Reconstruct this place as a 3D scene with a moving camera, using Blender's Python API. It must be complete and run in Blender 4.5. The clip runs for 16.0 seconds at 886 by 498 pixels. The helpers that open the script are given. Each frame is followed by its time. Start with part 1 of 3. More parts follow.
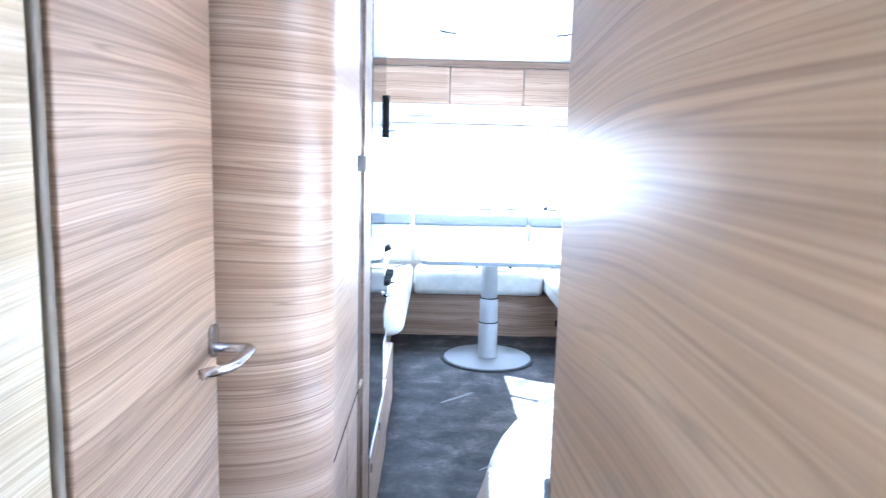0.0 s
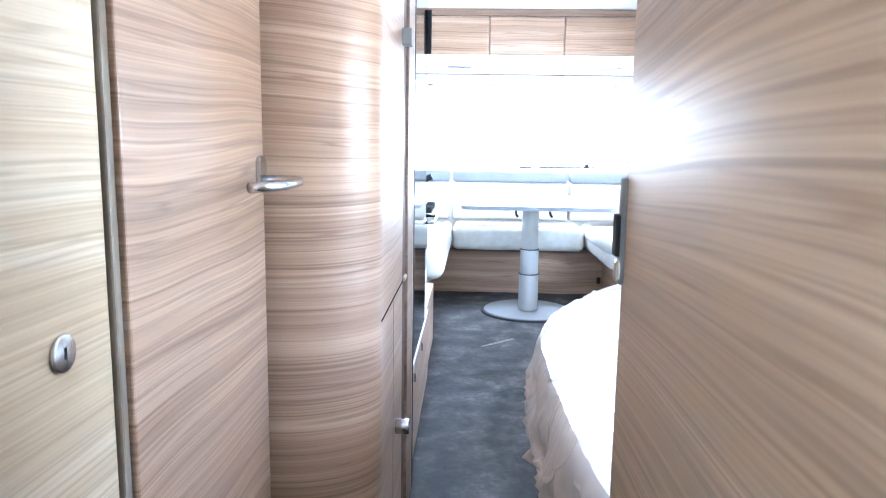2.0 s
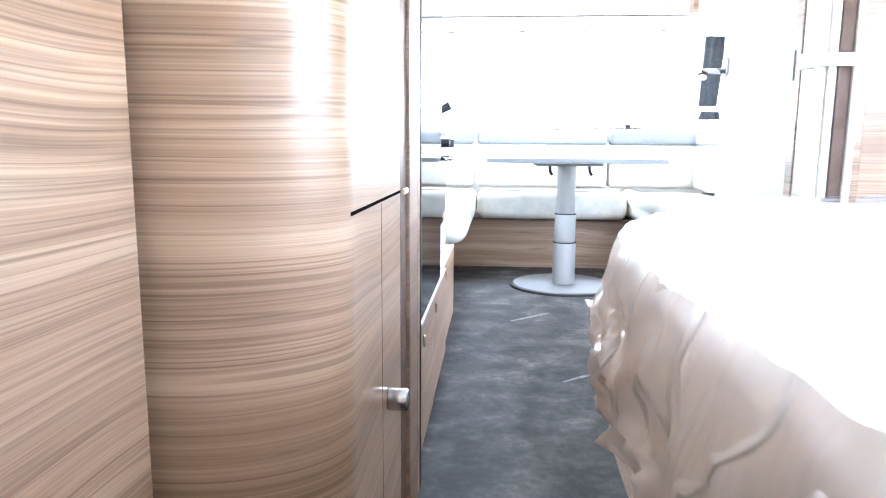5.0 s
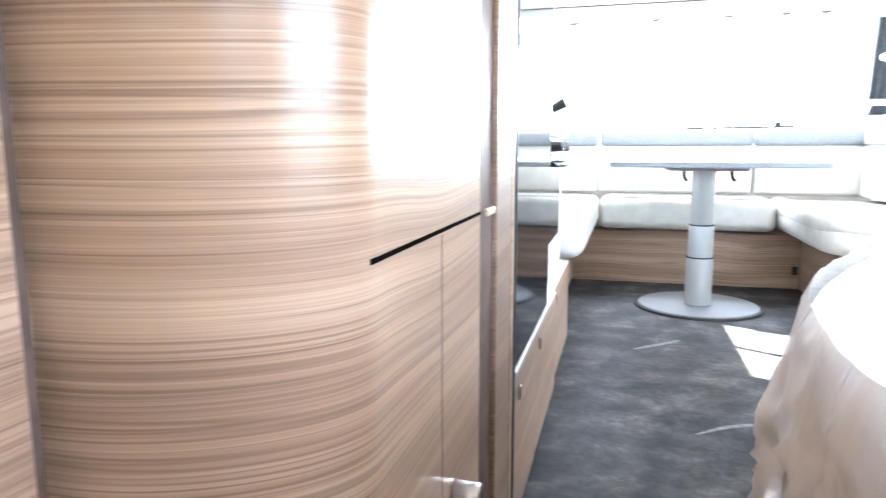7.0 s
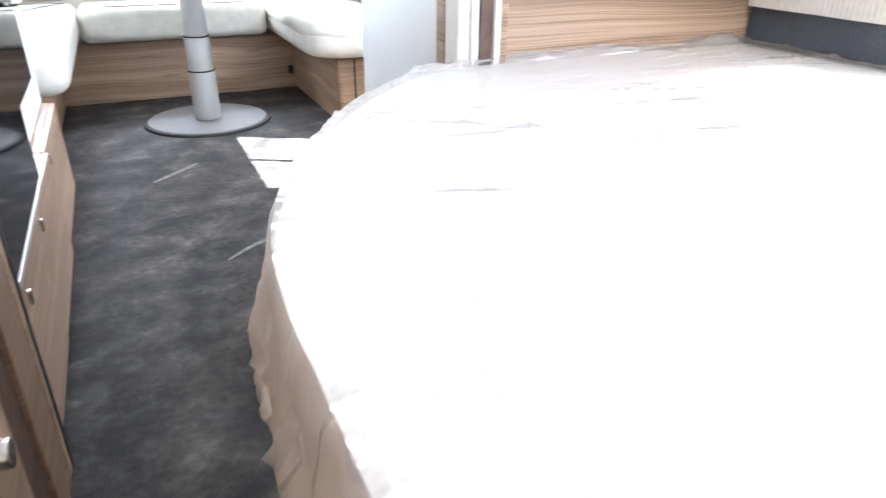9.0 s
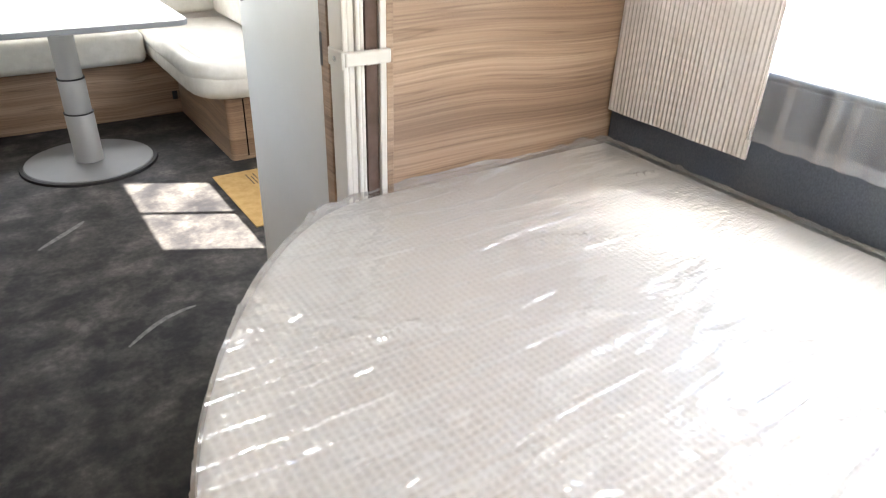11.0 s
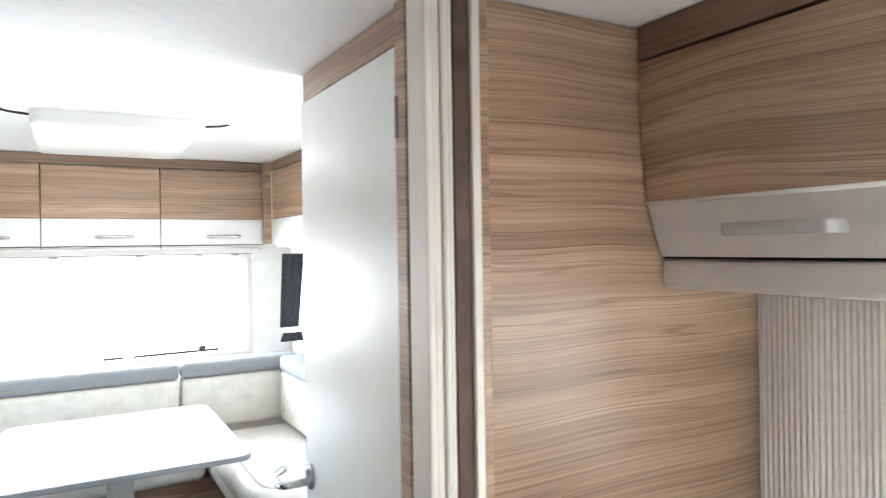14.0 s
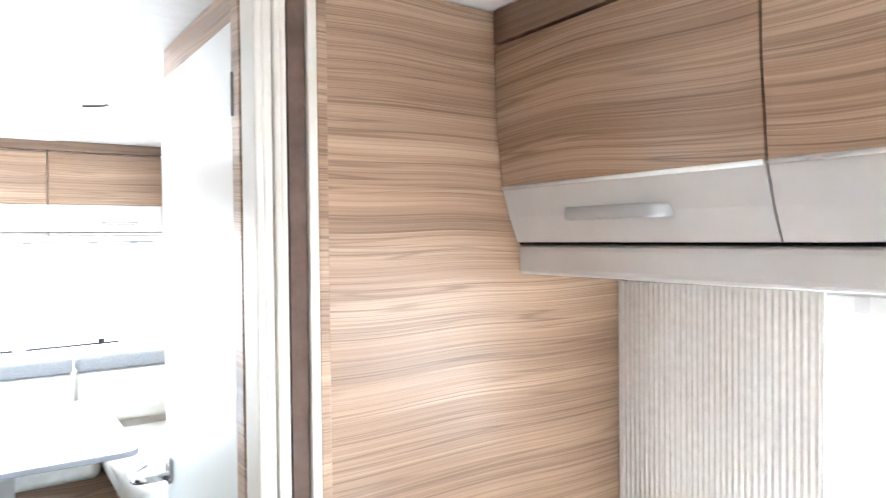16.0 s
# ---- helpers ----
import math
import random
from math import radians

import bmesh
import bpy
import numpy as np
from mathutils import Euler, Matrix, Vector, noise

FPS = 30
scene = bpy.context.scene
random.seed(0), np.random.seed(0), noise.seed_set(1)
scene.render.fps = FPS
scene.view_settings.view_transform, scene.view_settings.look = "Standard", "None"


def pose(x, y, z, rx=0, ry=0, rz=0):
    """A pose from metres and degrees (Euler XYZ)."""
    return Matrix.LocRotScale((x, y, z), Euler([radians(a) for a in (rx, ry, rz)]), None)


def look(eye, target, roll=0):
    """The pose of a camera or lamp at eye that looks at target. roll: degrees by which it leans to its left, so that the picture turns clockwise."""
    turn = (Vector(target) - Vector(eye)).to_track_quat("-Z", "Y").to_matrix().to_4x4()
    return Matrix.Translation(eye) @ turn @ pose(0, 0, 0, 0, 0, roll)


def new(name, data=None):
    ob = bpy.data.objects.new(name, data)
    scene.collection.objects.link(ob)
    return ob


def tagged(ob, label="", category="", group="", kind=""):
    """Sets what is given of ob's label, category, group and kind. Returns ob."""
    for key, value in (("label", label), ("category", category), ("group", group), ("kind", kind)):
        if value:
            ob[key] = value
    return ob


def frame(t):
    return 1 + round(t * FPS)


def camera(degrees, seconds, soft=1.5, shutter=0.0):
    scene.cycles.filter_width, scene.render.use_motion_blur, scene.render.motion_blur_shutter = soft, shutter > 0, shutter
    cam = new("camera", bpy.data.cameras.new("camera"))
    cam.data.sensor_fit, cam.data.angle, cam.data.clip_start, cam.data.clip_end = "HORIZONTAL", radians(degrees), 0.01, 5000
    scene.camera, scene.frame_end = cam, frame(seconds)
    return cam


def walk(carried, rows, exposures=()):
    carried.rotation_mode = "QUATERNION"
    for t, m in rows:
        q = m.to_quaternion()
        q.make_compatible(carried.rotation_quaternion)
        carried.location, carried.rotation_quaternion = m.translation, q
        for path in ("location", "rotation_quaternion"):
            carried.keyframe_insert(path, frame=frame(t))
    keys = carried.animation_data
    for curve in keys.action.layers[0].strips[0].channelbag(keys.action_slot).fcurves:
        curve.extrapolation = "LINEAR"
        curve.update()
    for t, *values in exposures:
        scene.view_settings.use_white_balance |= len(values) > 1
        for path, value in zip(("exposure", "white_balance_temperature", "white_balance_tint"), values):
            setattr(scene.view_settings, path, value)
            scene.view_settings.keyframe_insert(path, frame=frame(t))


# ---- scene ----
cam = camera(67.0, 16.0, 1.1, 0.5)
PATH = [
    (0, (0.356, 0.403, 1.367), (0.387, 2.385, 1.099), 1.4),
    (0.5, (0.335, 0.394, 1.315), (0.261, 2.374, 1.037), 1.4),
    (1, (0.319, 0.41, 1.226), (0.245, 2.389, 0.943), 0.7),
    (1.5, (0.331, 0.406, 1.137), (0.26, 2.384, 0.85), 1.0),
    (2, (0.333, 0.406, 1.082), (0.259, 2.383, 0.79), 0.9),
    (2.5, (0.345, 0.421, 0.991), (0.274, 2.398, 0.698), 0.5),
    (3, (0.349, 0.487, 0.878), (0.274, 2.462, 0.575), 0.7),
    (5.5, (0.326, 1.038, 0.816), (0.139, 3.006, 0.514), 0.5),
    (6, (0.319, 1.125, 0.822), (-0.002, 3.077, 0.526), 0.5),
    (6.5, (0.339, 1.183, 0.818), (-0.284, 3.061, 0.527), -0.4),
    (7, (0.352, 1.241, 0.824), (-0.161, 3.151, 0.526), -0.1),
    (7.5, (0.344, 1.263, 0.819), (0.15, 3.211, 0.411), 0.3),
    (8, (0.346, 1.232, 0.83), (0.549, 3.137, 0.256), 1.0),
    (8.5, (0.366, 1.216, 0.893), (0.897, 2.999, 0.158), 0.8),
    (9, (0.402, 1.231, 0.976), (1.164, 2.852, 0.087), 0.6),
    (11.5, (0.434, 1.304, 1.426), (1.432, 2.735, 0.448), 2.1),
    (12, (0.422, 1.366, 1.499), (1.412, 2.812, 0.535), 2.0),
    (12.5, (0.436, 1.448, 1.538), (1.435, 2.925, 0.631), 1.8),
    (13, (0.437, 1.534, 1.54), (1.462, 3.15, 0.959), 1.5),
    (13.5, (0.459, 1.58, 1.561), (1.443, 3.294, 1.253), 0.4),
    (14, (0.541, 1.598, 1.588), (1.53, 3.337, 1.581), -0.9),
    (14.5, (0.649, 1.571, 1.58), (1.687, 3.28, 1.58), -0.5),
    (15, (0.672, 1.551, 1.563), (1.842, 3.173, 1.548), -0.5),
    (15.5, (0.683, 1.547, 1.553), (1.919, 3.12, 1.54), -0.4),
    (16, (0.689, 1.535, 1.573), (1.833, 3.175, 1.538), -0.6),
]
walk(cam, [(t, look(eye, target, roll)) for t, eye, target, roll in PATH],
     [(0.0, 4.85, 4700, 8), (0.5, 4.6, 4950, 8), (1.5, 4.7, 5050, 8), (3.0, 5.0, 5150, 8), (5.5, 5.1, 5700, 9), (7.0, 4.95, 5800, 9), (8.0, 5.05, 6050, 10), (9.2, 4.5, 6200, 11),
      (11.4, 3.7, 7000, 11), (13.0, 3.75, 7100, 11), (13.5, 3.7, 6900, 11), (14.0, 3.65, 6250, 9), (14.5, 4.0, 6000, 9), (16.0, 4.45, 6000, 9)])


# ---- light ----
world = bpy.data.worlds.new("sky")
scene.world = world
world.use_nodes = True
sky = world.node_tree.nodes.new("ShaderNodeTexSky")
sky.sky_type = "NISHITA"
sky.sun_disc = False
sky.sun_elevation = radians(55)
sky.sun_rotation = radians(118)
world.node_tree.nodes["Background"].inputs[1].default_value = 0.15
world.node_tree.links.new(sky.outputs[0], world.node_tree.nodes["Background"].inputs[0])


def lamp(name, kind, power, matrix, color=(1, 1, 1), sx=1.0, sy=1.0):
    data = bpy.data.lights.new(name, kind)
    data.energy, data.color = power, color
    if kind == "AREA":
        data.shape, data.size, data.size_y = "RECTANGLE", sx, sy
    ob = new(name, data)
    ob.matrix_world = matrix
    return ob


sun = lamp("sun", "SUN", 5.0, look((0.505 * 9, -0.27 * 9, 0.819 * 9), (0, 0, 0)), (1.0, 0.96, 0.9))
sun.data.angle = radians(0.5)
lamp("daylight_front", "AREA", 4.125, look((0.81, 6.05, 1.23), (0.81, 3.0, 1.1)), (0.97, 0.985, 1.0), 1.5, 0.55)
lamp("daylight_bed", "AREA", 0.32, look((1.87, 1.45, 1.2), (0, 1.45, 1.0)), (1.0, 0.99, 0.97), 1.1, 0.45)
lamp("daylight_door", "AREA", 0.525, look((1.87, 3.62, 1.4), (0, 3.62, 1.1)), (1.0, 0.99, 0.97), 0.7, 0.55)
# Fill light for the passage, below a rooflight that is added unseen.
lamp("daylight_hatch", "AREA", 0.2, look((-0.1, 0.15, 1.955), (-0.1, 0.151, 0)), (0.95, 0.98, 1.0), 0.34, 0.34)
# Fill light for bed and lockers; the rooflight over it is made up.
lamp("daylight_bed_hatch", "AREA", 0.6, look((1.15, 1.05, 1.955), (1.15, 1.051, 0)), (0.97, 0.99, 1.0), 0.34, 0.34)
# Fill light from the rear left, through an opening added out of view.
lamp("daylight_back", "AREA", 0.09, look((-0.42, -0.345, 1.1), (0.4, 0.7, 0.9)), (0.95, 0.98, 1.0), 0.4, 0.6)
# Fill light on the partition; the window behind it is made up.
lamp("daylight_rear", "AREA", 0.12, look((1.2, -0.34, 1.3), (1.2, 2.0, 1.35)), (0.97, 0.99, 1.0), 0.85, 0.45)
lamp("daylight_rooflight", "AREA", 0.375, look((0.72, 4.43, 1.985), (0.72, 4.431, 0)), (0.97, 0.99, 1.0), 0.45, 0.68)
# Fill light from the kitchen side, at an opening added unseen.
lamp("daylight_kitchen", "AREA", 0.262, look((-0.72, 3.4, 1.25), (1, 3.4, 1.1)), (0.95, 0.98, 1.0), 0.8, 0.4)


# ---- materials ----
def material(name, color=(0.8, 0.8, 0.8), rough=0.5, metal=0.0):
    m = bpy.data.materials.new(name)
    m.use_nodes = True
    b = m.node_tree.nodes["Principled BSDF"]
    b.inputs["Base Color"].default_value = (*color, 1)
    b.inputs["Roughness"].default_value = rough
    b.inputs["Metallic"].default_value = metal
    return m


def node(m, kind, **values):
    n = m.node_tree.nodes.new(kind)
    for key, value in values.items():
        n.inputs[key.replace("_", " ")].default_value = value
    return n


def link(m, a, b):
    m.node_tree.links.new(a, b)


def ramp(m, stops):
    n = m.node_tree.nodes.new("ShaderNodeValToRGB")
    while len(n.color_ramp.elements) < len(stops):
        n.color_ramp.elements.new(0.5)
    for e, (p, c) in zip(n.color_ramp.elements, stops):
        e.position, e.color = p, (*c, 1)
    return n


def place(m, scale, shuffle=0.0):
    """Coordinates in metres, stretched by scale, with an offset for each object."""
    geo = m.node_tree.nodes.new("ShaderNodeNewGeometry")
    mul = m.node_tree.nodes.new("ShaderNodeVectorMath")
    mul.operation = "MULTIPLY"
    mul.inputs[1].default_value = scale
    link(m, geo.outputs["Position"], mul.inputs[0])
    if not shuffle:
        return mul.outputs[0]
    info = m.node_tree.nodes.new("ShaderNodeObjectInfo")
    times = m.node_tree.nodes.new("ShaderNodeMath")
    times.operation = "MULTIPLY"
    times.inputs[1].default_value = shuffle
    link(m, info.outputs["Random"], times.inputs[0])
    add = m.node_tree.nodes.new("ShaderNodeVectorMath")
    link(m, mul.outputs[0], add.inputs[0])
    link(m, times.outputs[0], add.inputs[1])
    return add.outputs[0]


def bump(m, height, strength, distance=0.002):
    n = node(m, "ShaderNodeBump", Strength=strength, Distance=distance)
    link(m, height, n.inputs["Height"])
    link(m, n.outputs[0], m.node_tree.nodes["Principled BSDF"].inputs["Normal"])


def wood(name, dark, mid, light, rough=0.3, shuffle=13.0):
    m = material(name, mid, rough)
    b = m.node_tree.nodes["Principled BSDF"]
    where = place(m, (1, 1, 1), shuffle)
    wave = node(m, "ShaderNodeTexNoise", Scale=1.7, Detail=1.0)
    link(m, where, wave.inputs["Vector"])
    lift = m.node_tree.nodes.new("ShaderNodeVectorMath")
    lift.operation = "MULTIPLY_ADD"
    link(m, wave.outputs[0], lift.inputs[0])
    lift.inputs[1].default_value = (0, 0, 0.07)
    link(m, where, lift.inputs[2])

    def streaks(scale, detail, rough):
        stretch = m.node_tree.nodes.new("ShaderNodeVectorMath")
        stretch.operation = "MULTIPLY"
        stretch.inputs[1].default_value = scale
        link(m, lift.outputs[0], stretch.inputs[0])
        n = node(m, "ShaderNodeTexNoise", Scale=1.0, Detail=detail, Roughness=rough, Distortion=0.3)
        link(m, stretch.outputs[0], n.inputs["Vector"])
        return n

    broad = streaks((0.5, 0.5, 17.0), 2.0, 0.55)
    fine = streaks((1.5, 1.5, 400.0), 2.5, 0.6)
    line = streaks((0.45, 0.45, 26.0), 2.0, 0.5)
    pore = streaks((1.0, 1.0, 185.0), 2.0, 0.6)
    mix = m.node_tree.nodes.new("ShaderNodeMix")
    mix.inputs[0].default_value = 0.44
    link(m, broad.outputs[0], mix.inputs[2])
    link(m, fine.outputs[0], mix.inputs[3])
    r = ramp(m, [(0.36, [(p + 1.8 * q) / 2.8 for p, q in zip(dark, mid)]), (0.48, mid), (0.62, light)])
    link(m, mix.outputs[0], r.inputs[0])
    rings = ramp(m, [(0.455, (0, 0, 0)), (0.47, (0.5, 0.5, 0.5)), (0.485, (0, 0, 0)), (0.535, (0, 0, 0)), (0.55, (0.4, 0.4, 0.4)), (0.565, (0, 0, 0))])
    link(m, line.outputs[0], rings.inputs[0])
    pores = ramp(m, [(0.33, (0.5, 0.5, 0.5)), (0.45, (0, 0, 0))])
    link(m, pore.outputs[0], pores.inputs[0])
    either = m.node_tree.nodes.new("ShaderNodeMath")
    either.operation = "MAXIMUM"
    link(m, rings.outputs[0], either.inputs[0])
    link(m, pores.outputs[0], either.inputs[1])
    over = m.node_tree.nodes.new("ShaderNodeMix")
    over.data_type = "RGBA"
    link(m, either.outputs[0], over.inputs[0])
    link(m, r.outputs[0], over.inputs[6])
    over.inputs[7].default_value = (*dark, 1)
    link(m, over.outputs[2], b.inputs["Base Color"])
    bump(m, fine.outputs[0], 0.12)
    return m


def mottled(name, dark, light, rough, scale=9.0, metal=0.0, relief=0.1):
    m = material(name, light, rough, metal)
    n = node(m, "ShaderNodeTexNoise", Scale=scale, Detail=5.0, Roughness=0.6)
    link(m, place(m, (1, 1, 1)), n.inputs["Vector"])
    r = ramp(m, [(0.35, dark), (0.65, light)])
    link(m, n.outputs[0], r.inputs[0])
    link(m, r.outputs[0], m.node_tree.nodes["Principled BSDF"].inputs["Base Color"])
    bump(m, n.outputs[0], relief)
    return m


WOOD = wood("wood_laminate", (0.1, 0.056, 0.034), (0.37, 0.24, 0.155), (0.52, 0.365, 0.25))
WOOD_PALE = wood("pale_wood_laminate", (0.34, 0.24, 0.13), (0.57, 0.44, 0.28), (0.71, 0.6, 0.44))
WOOD_DOOR = wood("sand_wood_laminate", (0.19, 0.12, 0.07), (0.46, 0.318, 0.202), (0.6, 0.445, 0.3))
WOOD_EDGE = wood("wood_edge", (0.12, 0.07, 0.045), (0.22, 0.14, 0.092), (0.3, 0.2, 0.135), 0.45)
OLIVE = mottled("olive_brown_trim", (0.2, 0.16, 0.115), (0.27, 0.22, 0.165), 0.4, 15.0)
WALL = mottled("wall_board", (0.7, 0.69, 0.66), (0.78, 0.77, 0.74), 0.6)
CEILING = mottled("ceiling_board", (0.78, 0.77, 0.75), (0.83, 0.82, 0.8), 0.65, 30.0)
WHITE = mottled("white_lacquer", (0.76, 0.755, 0.73), (0.8, 0.795, 0.77), 0.3, 4.0, 0.0, 0.02)
GREYWHITE = mottled("grey_white_lacquer", (0.56, 0.54, 0.52), (0.62, 0.6, 0.58), 0.32, 4.0, 0.0, 0.02)
CREAM = mottled("cream_plastic", (0.72, 0.68, 0.61), (0.78, 0.75, 0.69), 0.4, 6.0, 0.0, 0.02)
# Matt brown for plinths and joints; also fills gaps in place of shade.
BROWN = mottled("brown_trim_gap_shade", (0.1, 0.065, 0.05), (0.15, 0.1, 0.08), 0.55, 20.0)
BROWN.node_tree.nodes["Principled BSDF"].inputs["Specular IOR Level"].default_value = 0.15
BLACK = material("black_gap", (0.008, 0.007, 0.007), 0.9)
BLACK.node_tree.nodes["Principled BSDF"].inputs["Specular IOR Level"].default_value = 0.0
GLOSS = material("black_glass", (0.008, 0.008, 0.01), 0.06)
CHROME = mottled("brushed_metal", (0.52, 0.52, 0.53), (0.66, 0.66, 0.67), 0.24, 40.0, 1.0, 0.05)
ALU = mottled("aluminium", (0.45, 0.46, 0.46), (0.49, 0.5, 0.5), 0.45, 3.0, 0.3, 0.03)
GREY_METAL = mottled("grey_painted_metal", (0.19, 0.195, 0.2), (0.22, 0.225, 0.23), 0.5, 3.0, 0.1, 0.03)
RUBBER = material("rubber", (0.015, 0.015, 0.016), 0.7)
LEATHER = mottled("cream_leatherette", (0.62, 0.6, 0.54), (0.74, 0.72, 0.66), 0.42, 14.0, 0.0, 0.25)
FABRIC = mottled("blue_grey_fabric", (0.23, 0.242, 0.26), (0.32, 0.332, 0.35), 0.9, 160.0, 0.0, 0.3)
SEATTOP = mottled("grey_cream_leatherette", (0.5, 0.48, 0.45), (0.6, 0.58, 0.54), 0.5, 14.0, 0.0, 0.25)
DARKFABRIC = mottled("slate_fabric", (0.07, 0.082, 0.105), (0.1, 0.115, 0.145), 0.9, 260.0, 0.0, 0.15)
SLATE = mottled("slate_curtain", (0.06, 0.066, 0.075), (0.09, 0.097, 0.11), 0.9, 60.0, 0.0, 0.2)
CARD = mottled("cardboard", (0.42, 0.27, 0.1), (0.52, 0.35, 0.15), 0.8, 25.0)
CURTAIN = mottled("pleated_fabric", (0.71, 0.685, 0.655), (0.79, 0.765, 0.735), 0.85, 60.0)
def translucent(m, amount):
    t = node(m, "ShaderNodeBsdfTranslucent")
    t.inputs[0].default_value = (0.8, 0.76, 0.7, 1)
    mix = m.node_tree.nodes.new("ShaderNodeMixShader")
    mix.inputs[0].default_value = amount
    out = m.node_tree.nodes["Material Output"]
    link(m, m.node_tree.nodes["Principled BSDF"].outputs[0], mix.inputs[1])
    link(m, t.outputs[0], mix.inputs[2])
    link(m, mix.outputs[0], out.inputs["Surface"])


BEAD = material("glossy_bead", (0.8, 0.79, 0.77), 0.12)
translucent(CURTAIN, 0.13)
INK = material("ink", (0.08, 0.06, 0.04), 0.7)


def vinyl():
    m = material("slate_vinyl", (0.06, 0.06, 0.065), 0.62)
    b = m.node_tree.nodes["Principled BSDF"]
    b.inputs["Specular IOR Level"].default_value = 0.22
    big = node(m, "ShaderNodeTexNoise", Scale=6.0, Detail=4.0, Roughness=0.58, Distortion=0.2)
    small = node(m, "ShaderNodeTexNoise", Scale=38.0, Detail=4.0, Roughness=0.7)
    link(m, place(m, (1, 1, 1)), big.inputs["Vector"])
    link(m, place(m, (1, 1, 1)), small.inputs["Vector"])
    mix = m.node_tree.nodes.new("ShaderNodeMix")
    mix.inputs[0].default_value = 0.3
    link(m, big.outputs[0], mix.inputs[2])
    link(m, small.outputs[0], mix.inputs[3])
    r = ramp(m, [(0.38, (0.014, 0.014, 0.016)), (0.47, (0.03, 0.029, 0.03)), (0.56, (0.06, 0.057, 0.055)), (0.66, (0.125, 0.117, 0.11))])
    link(m, mix.outputs[0], r.inputs[0])
    link(m, r.outputs[0], b.inputs["Base Color"])
    bump(m, small.outputs[0], 0.2)
    return m


VINYL = vinyl()


def glass(name="clear_pane", color=(1, 1, 1)):
    m = material(name, color, 0.02)
    b = m.node_tree.nodes["Principled BSDF"]
    b.inputs["Transmission Weight"].default_value = 1.0
    b.inputs["IOR"].default_value = 1.05
    return m


GLASS = glass()
TINTED = glass("grey_tinted_pane", (0.62, 0.66, 0.68))


def film_plastic(name, color, haze, shine_amount):
    m = material(name, color, 0.5)
    out, b = m.node_tree.nodes["Material Output"], m.node_tree.nodes["Principled BSDF"]
    clear, gloss = node(m, "ShaderNodeBsdfTransparent"), node(m, "ShaderNodeBsdfGlossy", Roughness=0.1)
    n = node(m, "ShaderNodeTexNoise", Scale=1.0, Detail=3.0, Roughness=0.55, Distortion=1.4)
    link(m, place(m, (1.4, 7, 3)), n.inputs["Vector"])
    streak = node(m, "ShaderNodeTexNoise", Scale=1.0, Detail=2.0, Roughness=0.6, Distortion=0.25)
    link(m, place(m, (0.9, 7, 4)), streak.inputs["Vector"])
    crease = ramp(m, [(0.47, (0, 0, 0)), (0.5, (1, 1, 1)), (0.52, (0, 0, 0))])
    link(m, streak.outputs[0], crease.inputs[0])
    both = m.node_tree.nodes.new("ShaderNodeMath")
    both.operation = "MULTIPLY_ADD"
    both.inputs[1].default_value = 0.4
    link(m, crease.outputs[0], both.inputs[0])
    link(m, n.outputs[0], both.inputs[2])
    relief = node(m, "ShaderNodeBump", Strength=0.7, Distance=0.02)
    link(m, both.outputs[0], relief.inputs["Height"])
    link(m, relief.outputs[0], gloss.inputs["Normal"])
    link(m, relief.outputs[0], b.inputs["Normal"])
    thin, shine = m.node_tree.nodes.new("ShaderNodeMixShader"), m.node_tree.nodes.new("ShaderNodeMixShader")
    thin.inputs[0].default_value, shine.inputs[0].default_value = haze, shine_amount
    link(m, clear.outputs[0], thin.inputs[1])
    link(m, b.outputs[0], thin.inputs[2])
    link(m, thin.outputs[0], shine.inputs[1])
    link(m, gloss.outputs[0], shine.inputs[2])
    link(m, shine.outputs[0], out.inputs["Surface"])
    return m


FILM = film_plastic("clear_film", (0.86, 0.84, 0.82), 0.15, 0.2)
FILM_FOLDED = film_plastic("folded_film", (0.88, 0.83, 0.79), 0.6, 0.24)


def quilt():
    m = material("white_quilted_cover", (0.72, 0.71, 0.69), 0.8)
    v = m.node_tree.nodes.new("ShaderNodeTexVoronoi")
    v.inputs["Scale"].default_value, v.inputs["Randomness"].default_value = 72.0, 0.0
    link(m, place(m, (1, 1, 0.99633)), v.inputs["Vector"])
    r = ramp(m, [(0.1, (0.68, 0.67, 0.655)), (0.42, (0.82, 0.81, 0.79))])
    link(m, v.outputs["Distance"], r.inputs[0])
    link(m, r.outputs[0], m.node_tree.nodes["Principled BSDF"].inputs["Base Color"])
    bump(m, v.outputs["Distance"], 0.5, 0.004)
    return m


QUILT = quilt()


# ---- shapes ----
def link_mesh(name, bm, mat, smooth=False):
    me = bpy.data.meshes.new(name)
    bmesh.ops.recalc_face_normals(bm, faces=bm.faces)
    bm.to_mesh(me)
    bm.free()
    me.materials.append(mat)
    if smooth:
        for p in me.polygons:
            p.use_smooth = True
    return new(name, me)


def part(name, bm, mat, parent, label="", smooth=False):
    ob = link_mesh(name, bm, mat, smooth)
    ob.parent = parent
    if label:
        ob["label"] = label
    return ob


def thing(name, label, category, group=""):
    return tagged(new(name), label, category, group)


def structure(name, bm, mat, label="", smooth=False):
    return tagged(link_mesh(name, bm, mat, smooth), label, "", "", "structure")


